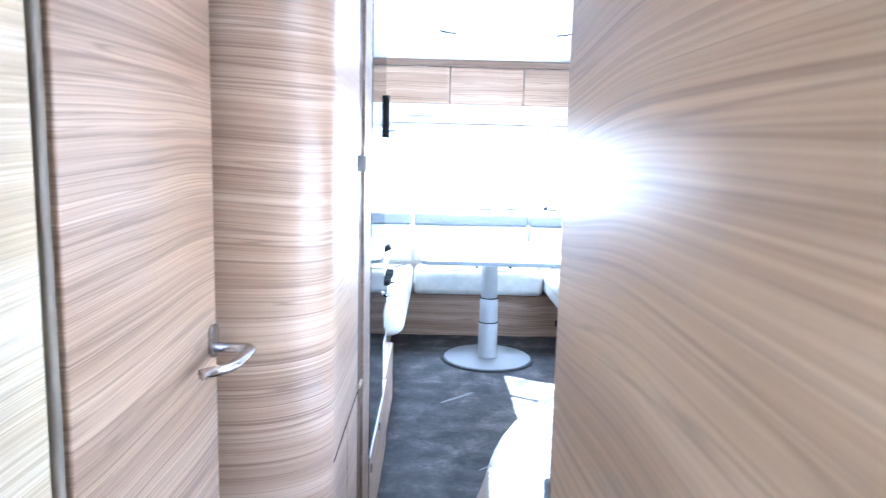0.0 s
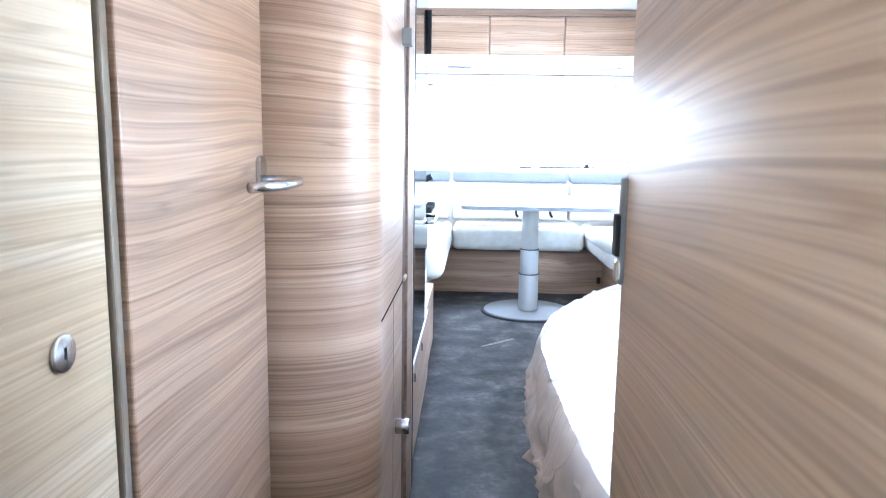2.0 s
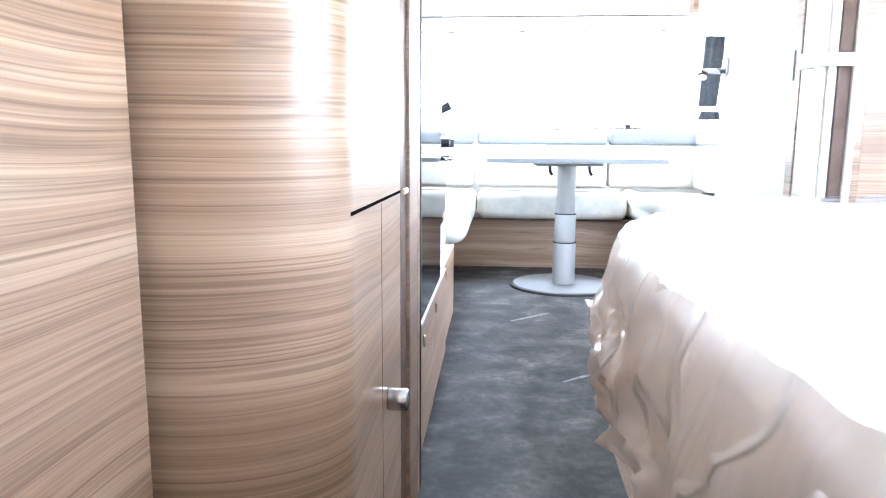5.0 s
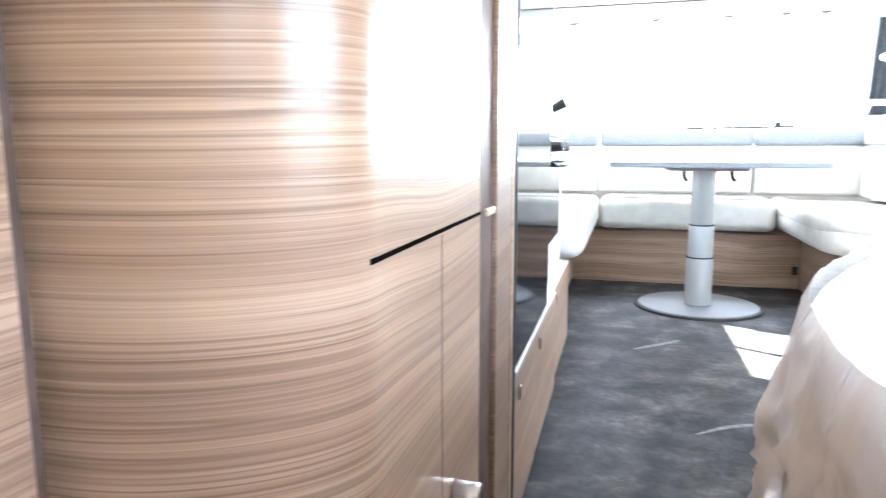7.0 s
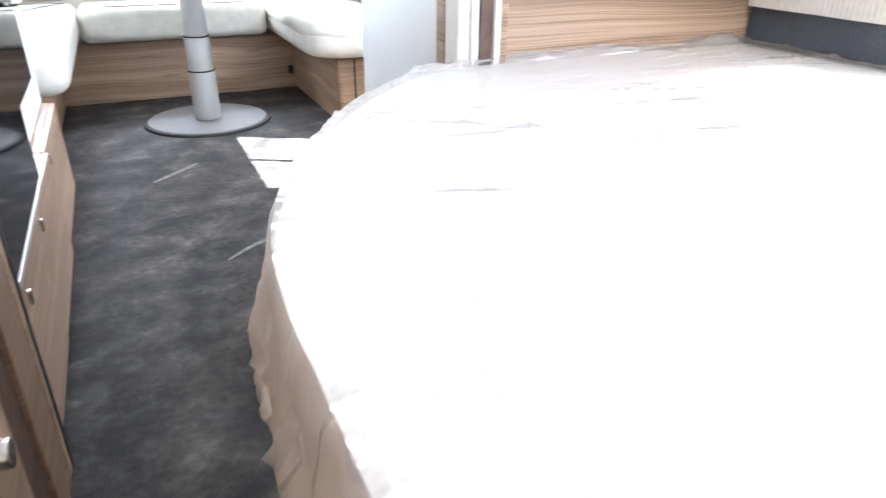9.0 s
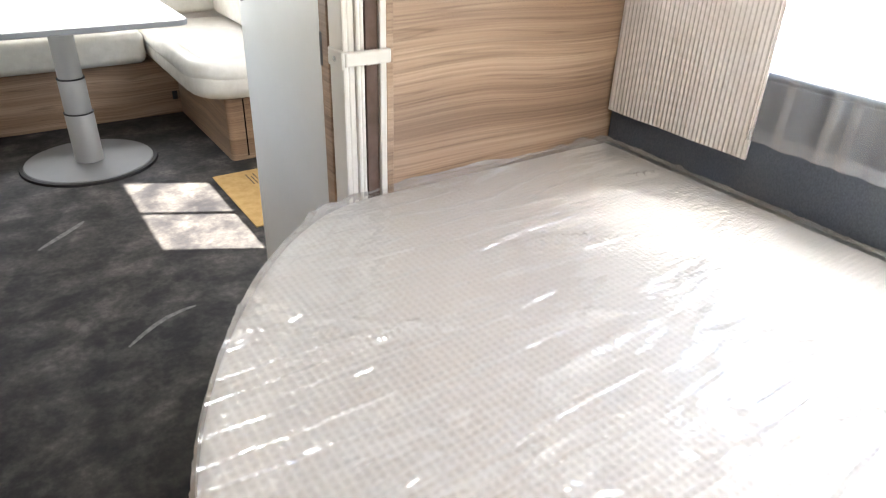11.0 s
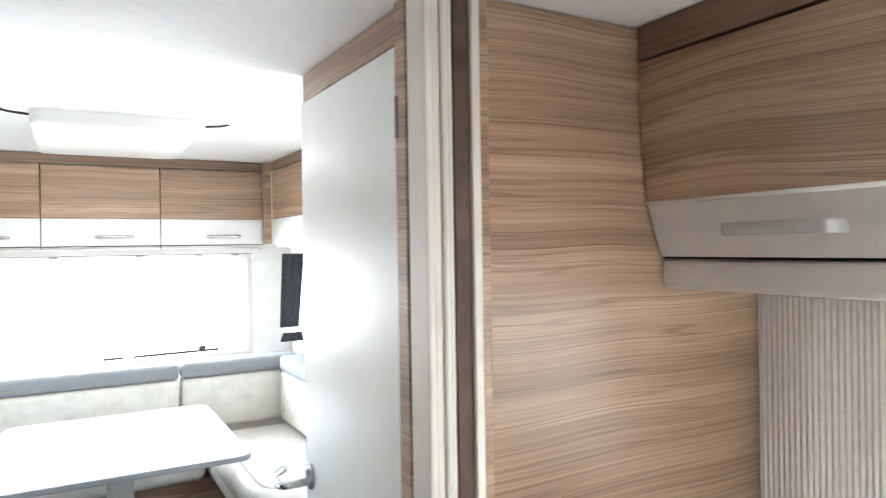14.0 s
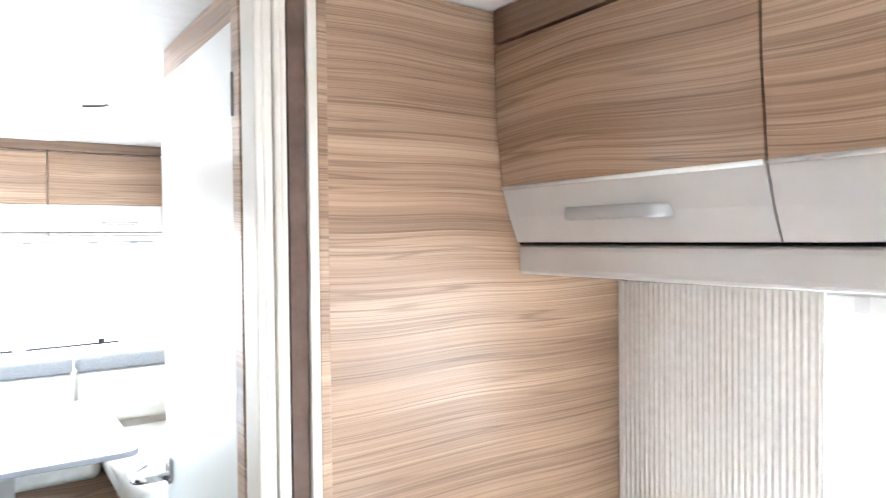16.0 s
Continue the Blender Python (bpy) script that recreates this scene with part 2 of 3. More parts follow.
def box(x0, y0, z0, x1, y1, z1, bevel=0.003, bm=None, seg=2):
    own = bmesh.new()
    bmesh.ops.create_cube(own, size=1.0, matrix=Matrix.LocRotScale(((x0 + x1) / 2, (y0 + y1) / 2, (z0 + z1) / 2), None, (abs(x1 - x0), abs(y1 - y0), abs(z1 - z0))))
    if bevel:
        bmesh.ops.bevel(own, geom=own.edges[:], offset=bevel, segments=seg, affect="EDGES", profile=0.5)
    if bm is None:
        return own
    return join(bm, own)


def join(bm, own):
    me = bpy.data.meshes.new("tmp")
    own.to_mesh(me)
    own.free()
    bm.from_mesh(me)
    bpy.data.meshes.remove(me)
    return bm


def rounded(points, radii, steps=8):
    """A closed outline with its corners rounded."""
    out = []
    n = len(points)
    for i in range(n):
        p, a, b = Vector(points[i]), Vector(points[i - 1]), Vector(points[(i + 1) % n])
        r = radii[i] if isinstance(radii, (list, tuple)) else radii
        if r <= 0:
            out.append(p)
            continue
        u, v = (a - p).normalized(), (b - p).normalized()
        p0, p1 = p + u * r, p + v * r
        for k in range(steps + 1):
            t = k / steps
            out.append(p0 * (1 - t) ** 2 + p * 2 * t * (1 - t) + p1 * t * t)
    return out


def prism(outline, z0, z1, bevel=0.0, seg=4, low=None):
    """An upright solid over an outline, its top edge rounded by bevel and its lower one by low."""
    bm = bmesh.new()
    low = bevel if low is None else low
    rings = []
    pts = [Vector((p[0], p[1])) for p in outline]
    n = len(pts)
    area = sum(pts[i].x * pts[(i + 1) % n].y - pts[(i + 1) % n].x * pts[i].y for i in range(n))
    sign = 1 if area > 0 else -1
    normals = []
    for i in range(n):
        d = pts[(i + 1) % n] - pts[i - 1]
        normals.append(Vector((d.y, -d.x)).normalized() * sign)
    levels = []
    if low:
        levels += [(z0 + low * (1 - math.cos(k / seg * math.pi / 2)), low * (1 - math.sin(k / seg * math.pi / 2))) for k in range(seg)]
    levels += [(z0 + low, 0.0), (z1 - bevel, 0.0)]
    if bevel:
        levels += [(z1 - bevel * (1 - math.sin(k / seg * math.pi / 2)), bevel * (1 - math.cos(k / seg * math.pi / 2))) for k in range(1, seg + 1)]
    for z, inset in levels:
        rings.append([bm.verts.new((*(p - q * inset), z)) for p, q in zip(pts, normals)])
    for a, b in zip(rings, rings[1:]):
        for i in range(n):
            bm.faces.new((a[i], a[(i + 1) % n], b[(i + 1) % n], b[i]))
    bm.faces.new(rings[0])
    bm.faces.new(rings[-1])
    return bm


def cylinder(a, b, r0, r1=None, sides=20, bevel=0.0, bm=None):
    a, b = Vector(a), Vector(b)
    own = bmesh.new()
    turn = (b - a).to_track_quat("Z", "Y").to_matrix().to_4x4()
    bmesh.ops.create_cone(own, cap_ends=True, segments=sides, radius1=r0, radius2=r0 if r1 is None else r1, depth=(b - a).length,
                          matrix=Matrix.Translation((a + b) / 2) @ turn)
    if bevel:
        rim = [e for e in own.edges if len(e.link_faces) == 2 and any(len(f.verts) > 4 for f in e.link_faces)]
        bmesh.ops.bevel(own, geom=rim, offset=bevel, segments=2, affect="EDGES", profile=0.5)
    return own if bm is None else join(bm, own)


def tube(points, r, sides=10, flat=1.0):
    """A round bar along a line of points."""
    bm = bmesh.new()
    rings = []
    pts = [Vector(p) for p in points]
    for i, p in enumerate(pts):
        d = (pts[min(i + 1, len(pts) - 1)] - pts[max(i - 1, 0)]).normalized()
        side = d.cross(Vector((0, 0, 1)))
        side = side.normalized() if side.length > 0.01 else Vector((1, 0, 0))
        up = side.cross(d).normalized()
        rings.append([bm.verts.new(p + side * math.cos(a) * r + up * math.sin(a) * r * flat) for a in (k / sides * math.tau for k in range(sides))])
    for a, b in zip(rings, rings[1:]):
        for i in range(sides):
            bm.faces.new((a[i], a[(i + 1) % sides], b[(i + 1) % sides], b[i]))
    bm.faces.new(rings[0])
    bm.faces.new(rings[-1])
    return bm


def bent(points, radius=0.012, steps=6):
    """A line of points with rounded bends."""
    pts = [Vector(p) for p in points]
    out = [pts[0]]
    for a, p, b in zip(pts, pts[1:], pts[2:]):
        p0, p1 = p + (a - p).normalized() * radius, p + (b - p).normalized() * radius
        out += [p0 * (1 - t) ** 2 + p * 2 * t * (1 - t) + p1 * t * t for t in (k / steps for k in range(steps + 1))]
    return out + [pts[-1]]


# ---- the shell ----
XL, XR, Y0, Y1, ZC = -0.78, 1.88, -0.35, 6.05, 2.0


def wall_with_holes(name, axis, at, thick, lo, hi, holes, mat, label):
    """A wall along y (axis x) or along x (axis y), from lo to hi, with openings (a0, a1, z0, z1) that go through it."""
    bm = bmesh.new()
    cuts = sorted({lo, hi, *[v for h in holes for v in h[:2]]})
    levels = sorted({0.0, 2.06, *[v for h in holes for v in h[2:]]})
    for a0, a1 in zip(cuts, cuts[1:]):
        for z0, z1 in zip(levels, levels[1:]):
            if any(h[0] <= a0 and a1 <= h[1] and h[2] <= z0 and z1 <= h[3] for h in holes):
                continue
            if axis == "x":
                box(at, a0, z0, at + thick, a1, z1, 0, bm)
            else:
                box(a0, at, z0, a1, at + thick, z1, 0, bm)
    bmesh.ops.remove_doubles(bm, verts=bm.verts, dist=0.0005)
    return structure(name, bm, mat, label)


BED_WIN = (0.75, 2.42, 0.95, 1.47)
DOOR_WIN = (3.22, 3.99, 1.1, 1.745)
# The next two openings are added, unseen, for the rear fill lamps.
ADDED_BACK_WIN = (-0.7, -0.14, 0.85, 1.45)
ADDED_REAR_WIN = (0.72, 1.68, 1.02, 1.58)
FRONT_WIN = (0.0, 1.62, 0.9, 1.56)
structure("floor", box(XL, Y0, -0.04, XR + 0.03, Y1, 0.0, 0), VINYL, "dark slate-grey mottled vinyl floor")
ZF = 2.06


def ceiling():
    bm = bmesh.new()
    box(XL - 0.03, Y0 - 0.03, ZC, XR + 0.03, 3.14, ZC + 0.04, 0, bm)
    low, high = [], []
    for y, z in ((3.14, ZC), (4.4, ZF), (Y1 + 0.03, ZF)):
        low.append([bm.verts.new((x, y, z)) for x in (XL - 0.03, XR + 0.03)])
        high.append([bm.verts.new((x, y, z + 0.04)) for x in (XL - 0.03, XR + 0.03)])
    for a, b in zip(low, low[1:]):
        bm.faces.new((a[0], a[1], b[1], b[0]))
    for a, b in zip(high, high[1:]):
        bm.faces.new((a[0], b[0], b[1], a[1]))
    structure("ceiling", bm, CEILING, "plain white ceiling board")


ceiling()
wall_with_holes("wall_right", "x", XR, 0.03, Y0, Y1, [BED_WIN, DOOR_WIN], WALL, "white caravan side wall with openings")
# The hole beside the kitchen is added for the fill lamp there.
wall_with_holes("wall_left", "x", XL - 0.03, 0.03, Y0, Y1, [(3.0, 3.8, 1.05, 1.45)], WALL, "white caravan side wall")
wall_with_holes("wall_front", "y", Y1, 0.03, XL - 0.03, XR + 0.03, [FRONT_WIN], WALL, "white end wall with a wide window")
wall_with_holes("wall_back", "y", Y0 - 0.03, 0.03, XL - 0.03, XR + 0.03, [ADDED_BACK_WIN, ADDED_REAR_WIN], WALL, "white end wall")
structure("ground", box(-60, -60, -0.62, 60, 60, -0.6, 0), mottled("gravel", (0.22, 0.21, 0.19), (0.34, 0.32, 0.29), 0.9, 2.0), "pale gravel ground outside")


def window(name, axis, at, a0, a1, z0, z1, label, tint=None):
    top = tagged(new(name), label, "", "", "structure")
    w = 0.03
    for b in ((a0, a1, z0, z0 + w), (a0, a1, z1 - w, z1), (a0, a0 + w, z0 + w, z1 - w), (a1 - w, a1, z0 + w, z1 - w)):
        bm = box(at, b[0], b[2], at + 0.035, b[1], b[3]) if axis == "x" else box(b[0], at, b[2], b[1], at + 0.035, b[3])
        part("window_frame", bm, GREYWHITE, top)
    bm = box(at + 0.018, a0 + w, z0 + w, at + 0.022, a1 - w, z1 - w, 0) if axis == "x" else box(a0 + w, at + 0.018, z0 + w, a1 - w, at + 0.022, z1 - w, 0)
    pane = part("pane", bm, tint or GLASS, top)
    # Tinted panes cast shadow, which keeps the sun out.
    pane.visible_shadow = bool(tint)
    return top


window("window_1", "y", Y1 - 0.004, *FRONT_WIN, "wide clear acrylic front window")
window("window_3", "y", Y0 - 0.031, *ADDED_BACK_WIN, "clear window in the end wall")
window("window_4", "y", Y0 - 0.031, *ADDED_REAR_WIN, "grey-tinted window behind the bed", TINTED)
# Split made up so that sun enters only at the bed's unseen foot.
window("window_2", "x", XR - 0.004, 1.45, *BED_WIN[1:], "grey-tinted side window beside the bed", TINTED)
window("window_5", "x", XR - 0.004, BED_WIN[0], 1.45, *BED_WIN[2:], "clear side window at the foot of the bed")


# ---- rear passage ----
def partition_door():
    top = thing("partition_door", "tan wood-grain partition door standing open along the aisle", "door")
    part("leaf", box(0.475, 0.33, 0.02, 0.505, 1.02, 1.96, 0.003), WOOD_DOOR, top)
    plate = part("lock_plate", box(0.470, 1.01, 0.962, 0.485, 1.024, 1.06, 0.004, None, 3), GREY_METAL, top, "dark metal lock plate")
    part("latch", box(0.4665, 1.012, 0.988, 0.475, 1.0275, 1.027, 0.002), RUBBER, plate, "black latch")
    part("end_cap", box(0.468, 1.011, 0.964, 0.479, 1.026, 0.986, 0.004, None, 3), CHROME, plate, "bright metal end")
    return top


partition_door()
structure("wall_passage", box(0.482, Y0, 0, 0.512, 0.325, ZC - 0.002, 0.002), WOOD, "tan wood-grain partition wall")
structure("lintel", box(0.482, 0.33, 1.965, 0.512, 1.03, ZC - 0.002, 0.002), WOOD, "wood-grain strip above a door")


def lever(top, y, z, x, way=-1, out=1):
    """A door handle on a leaf facing along x: a stem and a lever that runs along y."""
    plate = rounded([(-0.02, -0.03), (0.02, -0.03), (0.02, 0.03), (-0.02, 0.03)], 0.0195)
    ob = part("rosette", prism(plate, 0, 0.009, 0.003, 2), CHROME, top, "oval brushed metal rosette")
    ob.matrix_local = Matrix.Translation((x, y, z + 0.012)) @ Matrix.Rotation(radians(90 * out), 4, "Y") @ Matrix.Rotation(radians(90), 4, "Z")
    run = bent([(x, y, z), (x + 0.074 * out, y, z), (x + 0.066 * out, y + way * 0.095, z - 0.004), (x + 0.028 * out, y + way * 0.135, z - 0.006)], 0.02)
    part("lever", tube(run, 0.0105, 12, 0.85), CHROME, top, "brushed metal lever", True)


def washroom_door():
    top = thing("washroom_door", "closed tan wood-grain washroom door with a metal lever", "door")
    leaf = part("leaf", box(-0.062, 1.101, 0.02, -0.032, 1.588, 1.96, 0.003), WOOD, top)
    lever(leaf, 1.56, 1.026, -0.032)


washroom_door()
structure("door_post", box(-0.082, 1.084, 0, -0.038, 1.099, ZC - 0.002, 0.003), OLIVE, "olive-brown metal door post")
# Dark filler put in where the gap beside the door lies in shadow.
structure("door_seal", box(-0.075, 1.59, 0, -0.045, 1.6065, ZC - 0.002, 0), BROWN, "dark brown strip in place of the shadow gap beside a door")
structure("wall_washroom", box(-0.115, 1.2, 0, -0.08, 1.6, ZC - 0.002, 0), WALL, "plain inner wall")


def pale_cabinet():
    top = thing("tall_cabinet", "pale oak-grain tall cabinet with a round lock", "cabinet")
    part("body", box(XL + 0.004, 0.1, 0, -0.066, 1.078, ZC - 0.003, 0.002), WOOD_PALE, top)
    door = part("door", box(-0.064, 0.12, 0.04, -0.042, 1.079, 1.97, 0.003), WOOD_PALE, top)
    part("lock", cylinder((-0.042, 0.991, 0.89), (-0.037, 0.991, 0.89), 0.0185, None, 28, 0.002), CHROME, door, "round brushed metal lock", True)

    part("keyhole", box(-0.038, 0.989, 0.884, -0.0366, 0.993, 0.896, 0), RUBBER, door, "dark key slot")


pale_cabinet()


def curved_wardrobe():
    top = thing("curved_wardrobe", "tan wood-grain wardrobe with a broad rounded corner", "wardrobe")
    arc = [(-0.05 + 0.21 * math.sin(a), 1.748 - 0.14 * math.cos(a)) for a in (k / 24 * math.pi / 2 for k in range(25))]
    part("body", prism([(XL + 0.01, 1.608), *arc, (0.16, 1.76), (0.16, 2.163), (XL + 0.01, 2.163)], 0.0, ZC - 0.003), WOOD, top, "", True)
    return top


def flat_smooth(ob, angle=30):
    for p in ob.data.polygons:
        p.use_smooth = True
    ob.data.set_sharp_from_angle(angle=radians(angle))


wardrobe = curved_wardrobe()
for child in wardrobe.children:
    flat_smooth(child)
# Black strip on the front, in place of the shade inside the slot.
part("shadow_gap", box(0.15, 1.735, 0.7315, 0.1606, 2.16, 0.7365, 0), BLACK, wardrobe, "dark finger slot")
part("joint", box(0.15, 1.949, 0.05, 0.1604, 1.952, 0.729, 0), BROWN, wardrobe)
part("joint", box(0.15, 2.157, 0.05, 0.1604, 2.1605, 1.95, 0), BROWN, wardrobe)
part("knob", cylinder((0.16, 2.005, 0.392), (0.195, 2.005, 0.392), 0.019, None, 24, 0.003), CHROME, wardrobe, "round brushed metal push knob", True)
part("latch", box(0.165, 2.055, 1.33, 0.19, 2.095, 1.37, 0.003), GREY_METAL, wardrobe, "square grey latch")


# ---- kitchen side ----
def kitchen():
    tower = thing("fridge", "tall fridge with a glossy black glass front in a wood tower", "fridge")
    part("side_post", box(XL + 0.01, 2.262, 0.0, 0.165, 2.4, ZC - 0.003, 0.003), WOOD_EDGE, tower, "brown wood-edged upright")
    # Nearly flush strip, its dark brown stands for the groove's shade.
    part("seal", box(0.1, 2.165, 0.0, 0.157, 2.26, ZC - 0.003, 0.0), BROWN, tower, "dark brown strip in place of the shaded groove")
    part("catch", box(0.15, 2.205, 0.724, 0.163, 2.26, 0.736, 0.003), WOOD_PALE, tower, "small pale catch")
    part("edge_strip", box(0.1, 2.402, 0.0, 0.166, 2.432, ZC - 0.003, 0.003), WOOD, tower)
    part("edge_seal", box(0.1, 2.434, 0.0, 0.168, 2.45, ZC - 0.003, 0.002), RUBBER, tower, "black edge seal")
    part("body", box(XL + 0.01, 2.452, 0.4, 0.15, 3.02, 1.9, 0.002), GREY_METAL, tower)
    part("front", box(0.151, 2.455, 0.405, 0.166, 3.018, 1.9, 0.003), GLOSS, tower, "glossy black glass door")
    part("trim", box(0.15, 2.455, 0.388, 0.169, 3.018, 0.403, 0.002), ALU, tower, "thin metal edge strip")
    part("grip", box(0.166, 3.003, 1.44, 0.18, 3.018, 1.6, 0.003), RUBBER, tower, "black vertical grip")
    part("top_panel", box(XL + 0.01, 2.452, 1.902, 0.16, 3.02, ZC - 0.003, 0.002), WOOD, tower)
    return tower


kitchen()


def base_unit(y0, y1, x, label):
    top = thing("base_unit", label, "cabinet", "kitchen base units")
    part("body", box(XL + 0.01, y0, 0.07, x - 0.018, y1 - 0.003, 0.385, 0.002), WOOD, top)
    part("plinth", box(XL + 0.01, y0, 0.0, x - 0.045, y1 - 0.003, 0.068, 0.0), BROWN, top)
    front = part("front", box(x - 0.017, y0 + 0.002, 0.075, x, y1 - 0.005, 0.384, 0.003), WOOD, top)
    part("catch", box(x, y0 + 0.05, 0.33, x + 0.006, y0 + 0.062, 0.36, 0.002), CHROME, front, "small metal push catch")


base_unit(2.452, 2.8, 0.166, "tan wood-grain low kitchen unit on a plinth")
base_unit(2.8, 3.3, 0.164, "tan wood-grain low kitchen unit on a plinth")
base_unit(3.3, 3.9, 0.155, "tan wood-grain low kitchen unit on a plinth")


def kitchen_block():
    top = thing("kitchen_drawers", "white lacquered kitchen drawer block above wood units", "cabinet")
    part("body", box(XL + 0.01, 3.024, 0.388, 0.1, 3.9, 0.858, 0.002), WHITE, top)
    part("drawer", box(0.101, 3.026, 0.392, 0.118, 3.2, 0.852, 0.003), WHITE, top)
    part("drawer", box(0.101, 3.6, 0.392, 0.118, 3.897, 0.852, 0.003), WHITE, top)
    oven = thing("oven", "built-in oven with black glass door and metal handle", "oven")
    oven_door = part("door", box(0.101, 3.205, 0.53, 0.14, 3.595, 0.8, 0.004), GLOSS, oven)
    oven_panel = part("panel", box(0.101, 3.205, 0.802, 0.14, 3.595, 0.854, 0.003), ALU, oven)
    for y in (3.27, 3.34, 3.46, 3.53):
        part("knob", cylinder((0.14, y, 0.828), (0.175, y, 0.828), 0.016, 0.014, 16, 0.002), RUBBER, oven_panel, "black control knob", True)
    part("handle", tube(bent([(0.139, 3.25, 0.775), (0.185, 3.25, 0.775), (0.185, 3.55, 0.775), (0.139, 3.55, 0.775)], 0.012), 0.007, 8), CHROME, oven_door, "brushed metal bar handle", True)
    part("flap", box(0.101, 3.205, 0.392, 0.118, 3.595, 0.525, 0.003), WHITE, oven)
    counter = thing("worktop", "pale worktop with rounded front edge", "worktop")
    part("slab", prism(rounded([(XL + 0.01, 3.024), (0.145, 3.024), (0.145, 3.92), (XL + 0.01, 3.92)], [0, 0.03, 0.08, 0]), 0.86, 0.895, 0.01), WHITE, counter)
    tap = thing("tap", "chrome and black mixer tap on the worktop", "tap")
    part("base", cylinder((0.1, 3.42, 0.896), (0.1, 3.42, 0.93), 0.024, None, 20, 0.003), CHROME, tap, "", True)
    part("spout", tube(bent([(0.1, 3.42, 0.93), (0.1, 3.42, 0.985), (0.0, 3.44, 0.985), (-0.03, 3.45, 0.96)], 0.03), 0.012, 12), CHROME, tap, "", True)
    part("grip", cylinder((0.125, 3.42, 0.945), (0.165, 3.42, 0.965), 0.012, 0.015, 14, 0.002), RUBBER, tap, "black tap lever", True)


kitchen_block()


# ---- lounge ----
def bench(name, outline, top_z, label):
    ob = thing(name, label, "bench")
    part("box", prism(outline, 0.0, top_z - 0.018, 0.003, 1, 0.0), WOOD, ob)
    middle = sum((Vector(p) for p in outline), Vector((0, 0))) / len(outline)
    rim = [Vector(p) + Vector((-0.008 if p[0] > middle.x and p[0] < 0.1 else 0, 0)) for p in outline]
    part("top_board", prism([(p.x, p.y - (0.008 if p.y < middle.y else 0)) for p in rim], top_z - 0.017, top_z, 0.003, 1), WOOD_EDGE, ob)
    return ob


BACK_BENCH = bench("back_bench", [(0.06, 5.5), (1.37, 5.5), (1.37, 6.045), (0.06, 6.045)], 0.34, "tan wood-grain bench box below the front window")
LEFT_BENCH = bench("side_bench", [(XL + 0.01, 4.2), (0.05, 4.2), (0.058, 6.045), (XL + 0.01, 6.045)], 0.34, "tan wood-grain bench box by the kitchen")
RIGHT_BENCH = bench("side_bench", rounded([(1.372, 4.56), (1.87, 4.56), (1.87, 6.045), (1.372, 6.045)], [0.03, 0, 0, 0]), 0.34, "tan wood-grain bench box by the entrance")
part("socket", box(1.325, 5.494, 0.085, 1.355, 5.4995, 0.135, 0.002), RUBBER, BACK_BENCH, "small dark socket")
part("panel_joint", box(1.455, 4.556, 0.02, 1.461, 4.561, 0.335, 0), BLACK, RIGHT_BENCH, "dark vertical joint")


def cushion(name, outline, z0, z1, r, label, mat=None, group="lounge cushions"):
    ob = thing(name, label, "cushion", group)
    pad = part("pad", prism(outline, z0, z1, r, 5), mat or LEATHER, ob)
    flat_smooth(pad, 50)
    if z1 - z0 < 0.25:
        pts = [Vector((p[0], p[1])) for p in outline]
        mid = sum(pts, Vector((0, 0))) / len(pts)
        loop = [p - (p - mid).normalized() * 0.1 for p in pts]
        part("seam", tube([(p.x, p.y, z1 + 0.0005) for p in loop + loop[:1]], 0.003, 6), FABRIC, pad, "thin grey seam", True)
    return ob


SEAT = 0.345
cushion("seat_cushion", rounded([(0.215, 5.36), (1.2, 5.36), (1.2, 5.72), (0.215, 5.72)], 0.05), SEAT, 0.53, 0.05, "cream leatherette seat cushion on the back bench")
cushion("seat_cushion", rounded([(XL + 0.02, 4.12), (0.2, 4.12), (0.21, 5.72), (XL + 0.02, 5.72)], [0.05, 0.12, 0.04, 0.04]), SEAT, 0.53, 0.06, "cream leatherette seat cushion on the side bench")
right_seat = cushion("seat_cushion", rounded([(1.21, 4.445), (1.86, 4.445), (1.86, 5.72), (1.21, 5.72)], [0.24, 0.04, 0.04, 0.04]), SEAT, 0.5, 0.06, "cream leatherette seat cushion with a raised front edge beside the entrance")
edge = rounded([(1.262, 5.69), (1.262, 4.497), (1.84, 4.497)], [0.0, 0.19, 0.0])
part("bolster", tube([(p[0], p[1], 0.474) for p in edge], 0.057, 16), LEATHER, right_seat, "", True)
flat_smooth(part("seat_top", prism(rounded([(1.31, 4.56), (1.84, 4.56), (1.84, 5.7), (1.31, 5.7)], [0.17, 0.03, 0.03, 0.03]), 0.49, 0.512, 0.01, 3), SEATTOP, right_seat, "greyish seat panel"), 50)


def backrest(x0, x1, y0, y1):
    ob = thing("backrest_cushion", "cream leatherette backrest with blue-grey fabric top", "cushion", "lounge backrests")
    flat_smooth(part("pad", prism(rounded([(x0, y0), (x1, y0), (x1, y1), (x0, y1)], 0.03), 0.532, 0.835, 0.03, 4), LEATHER, ob), 50)
    flat_smooth(part("top_band", prism(rounded([(x0, y0), (x1, y0), (x1, y1), (x0, y1)], 0.03), 0.836, 0.93, 0.025, 4), FABRIC, ob, "blue-grey woven fabric band"), 50)


backrest(0.2, 1.12, 5.74, 5.9)
backrest(1.135, 1.84, 5.74, 5.9)
backrest(-0.6, 0.185, 5.74, 5.9)
backrest(1.7, 1.86, 4.62, 5.72)


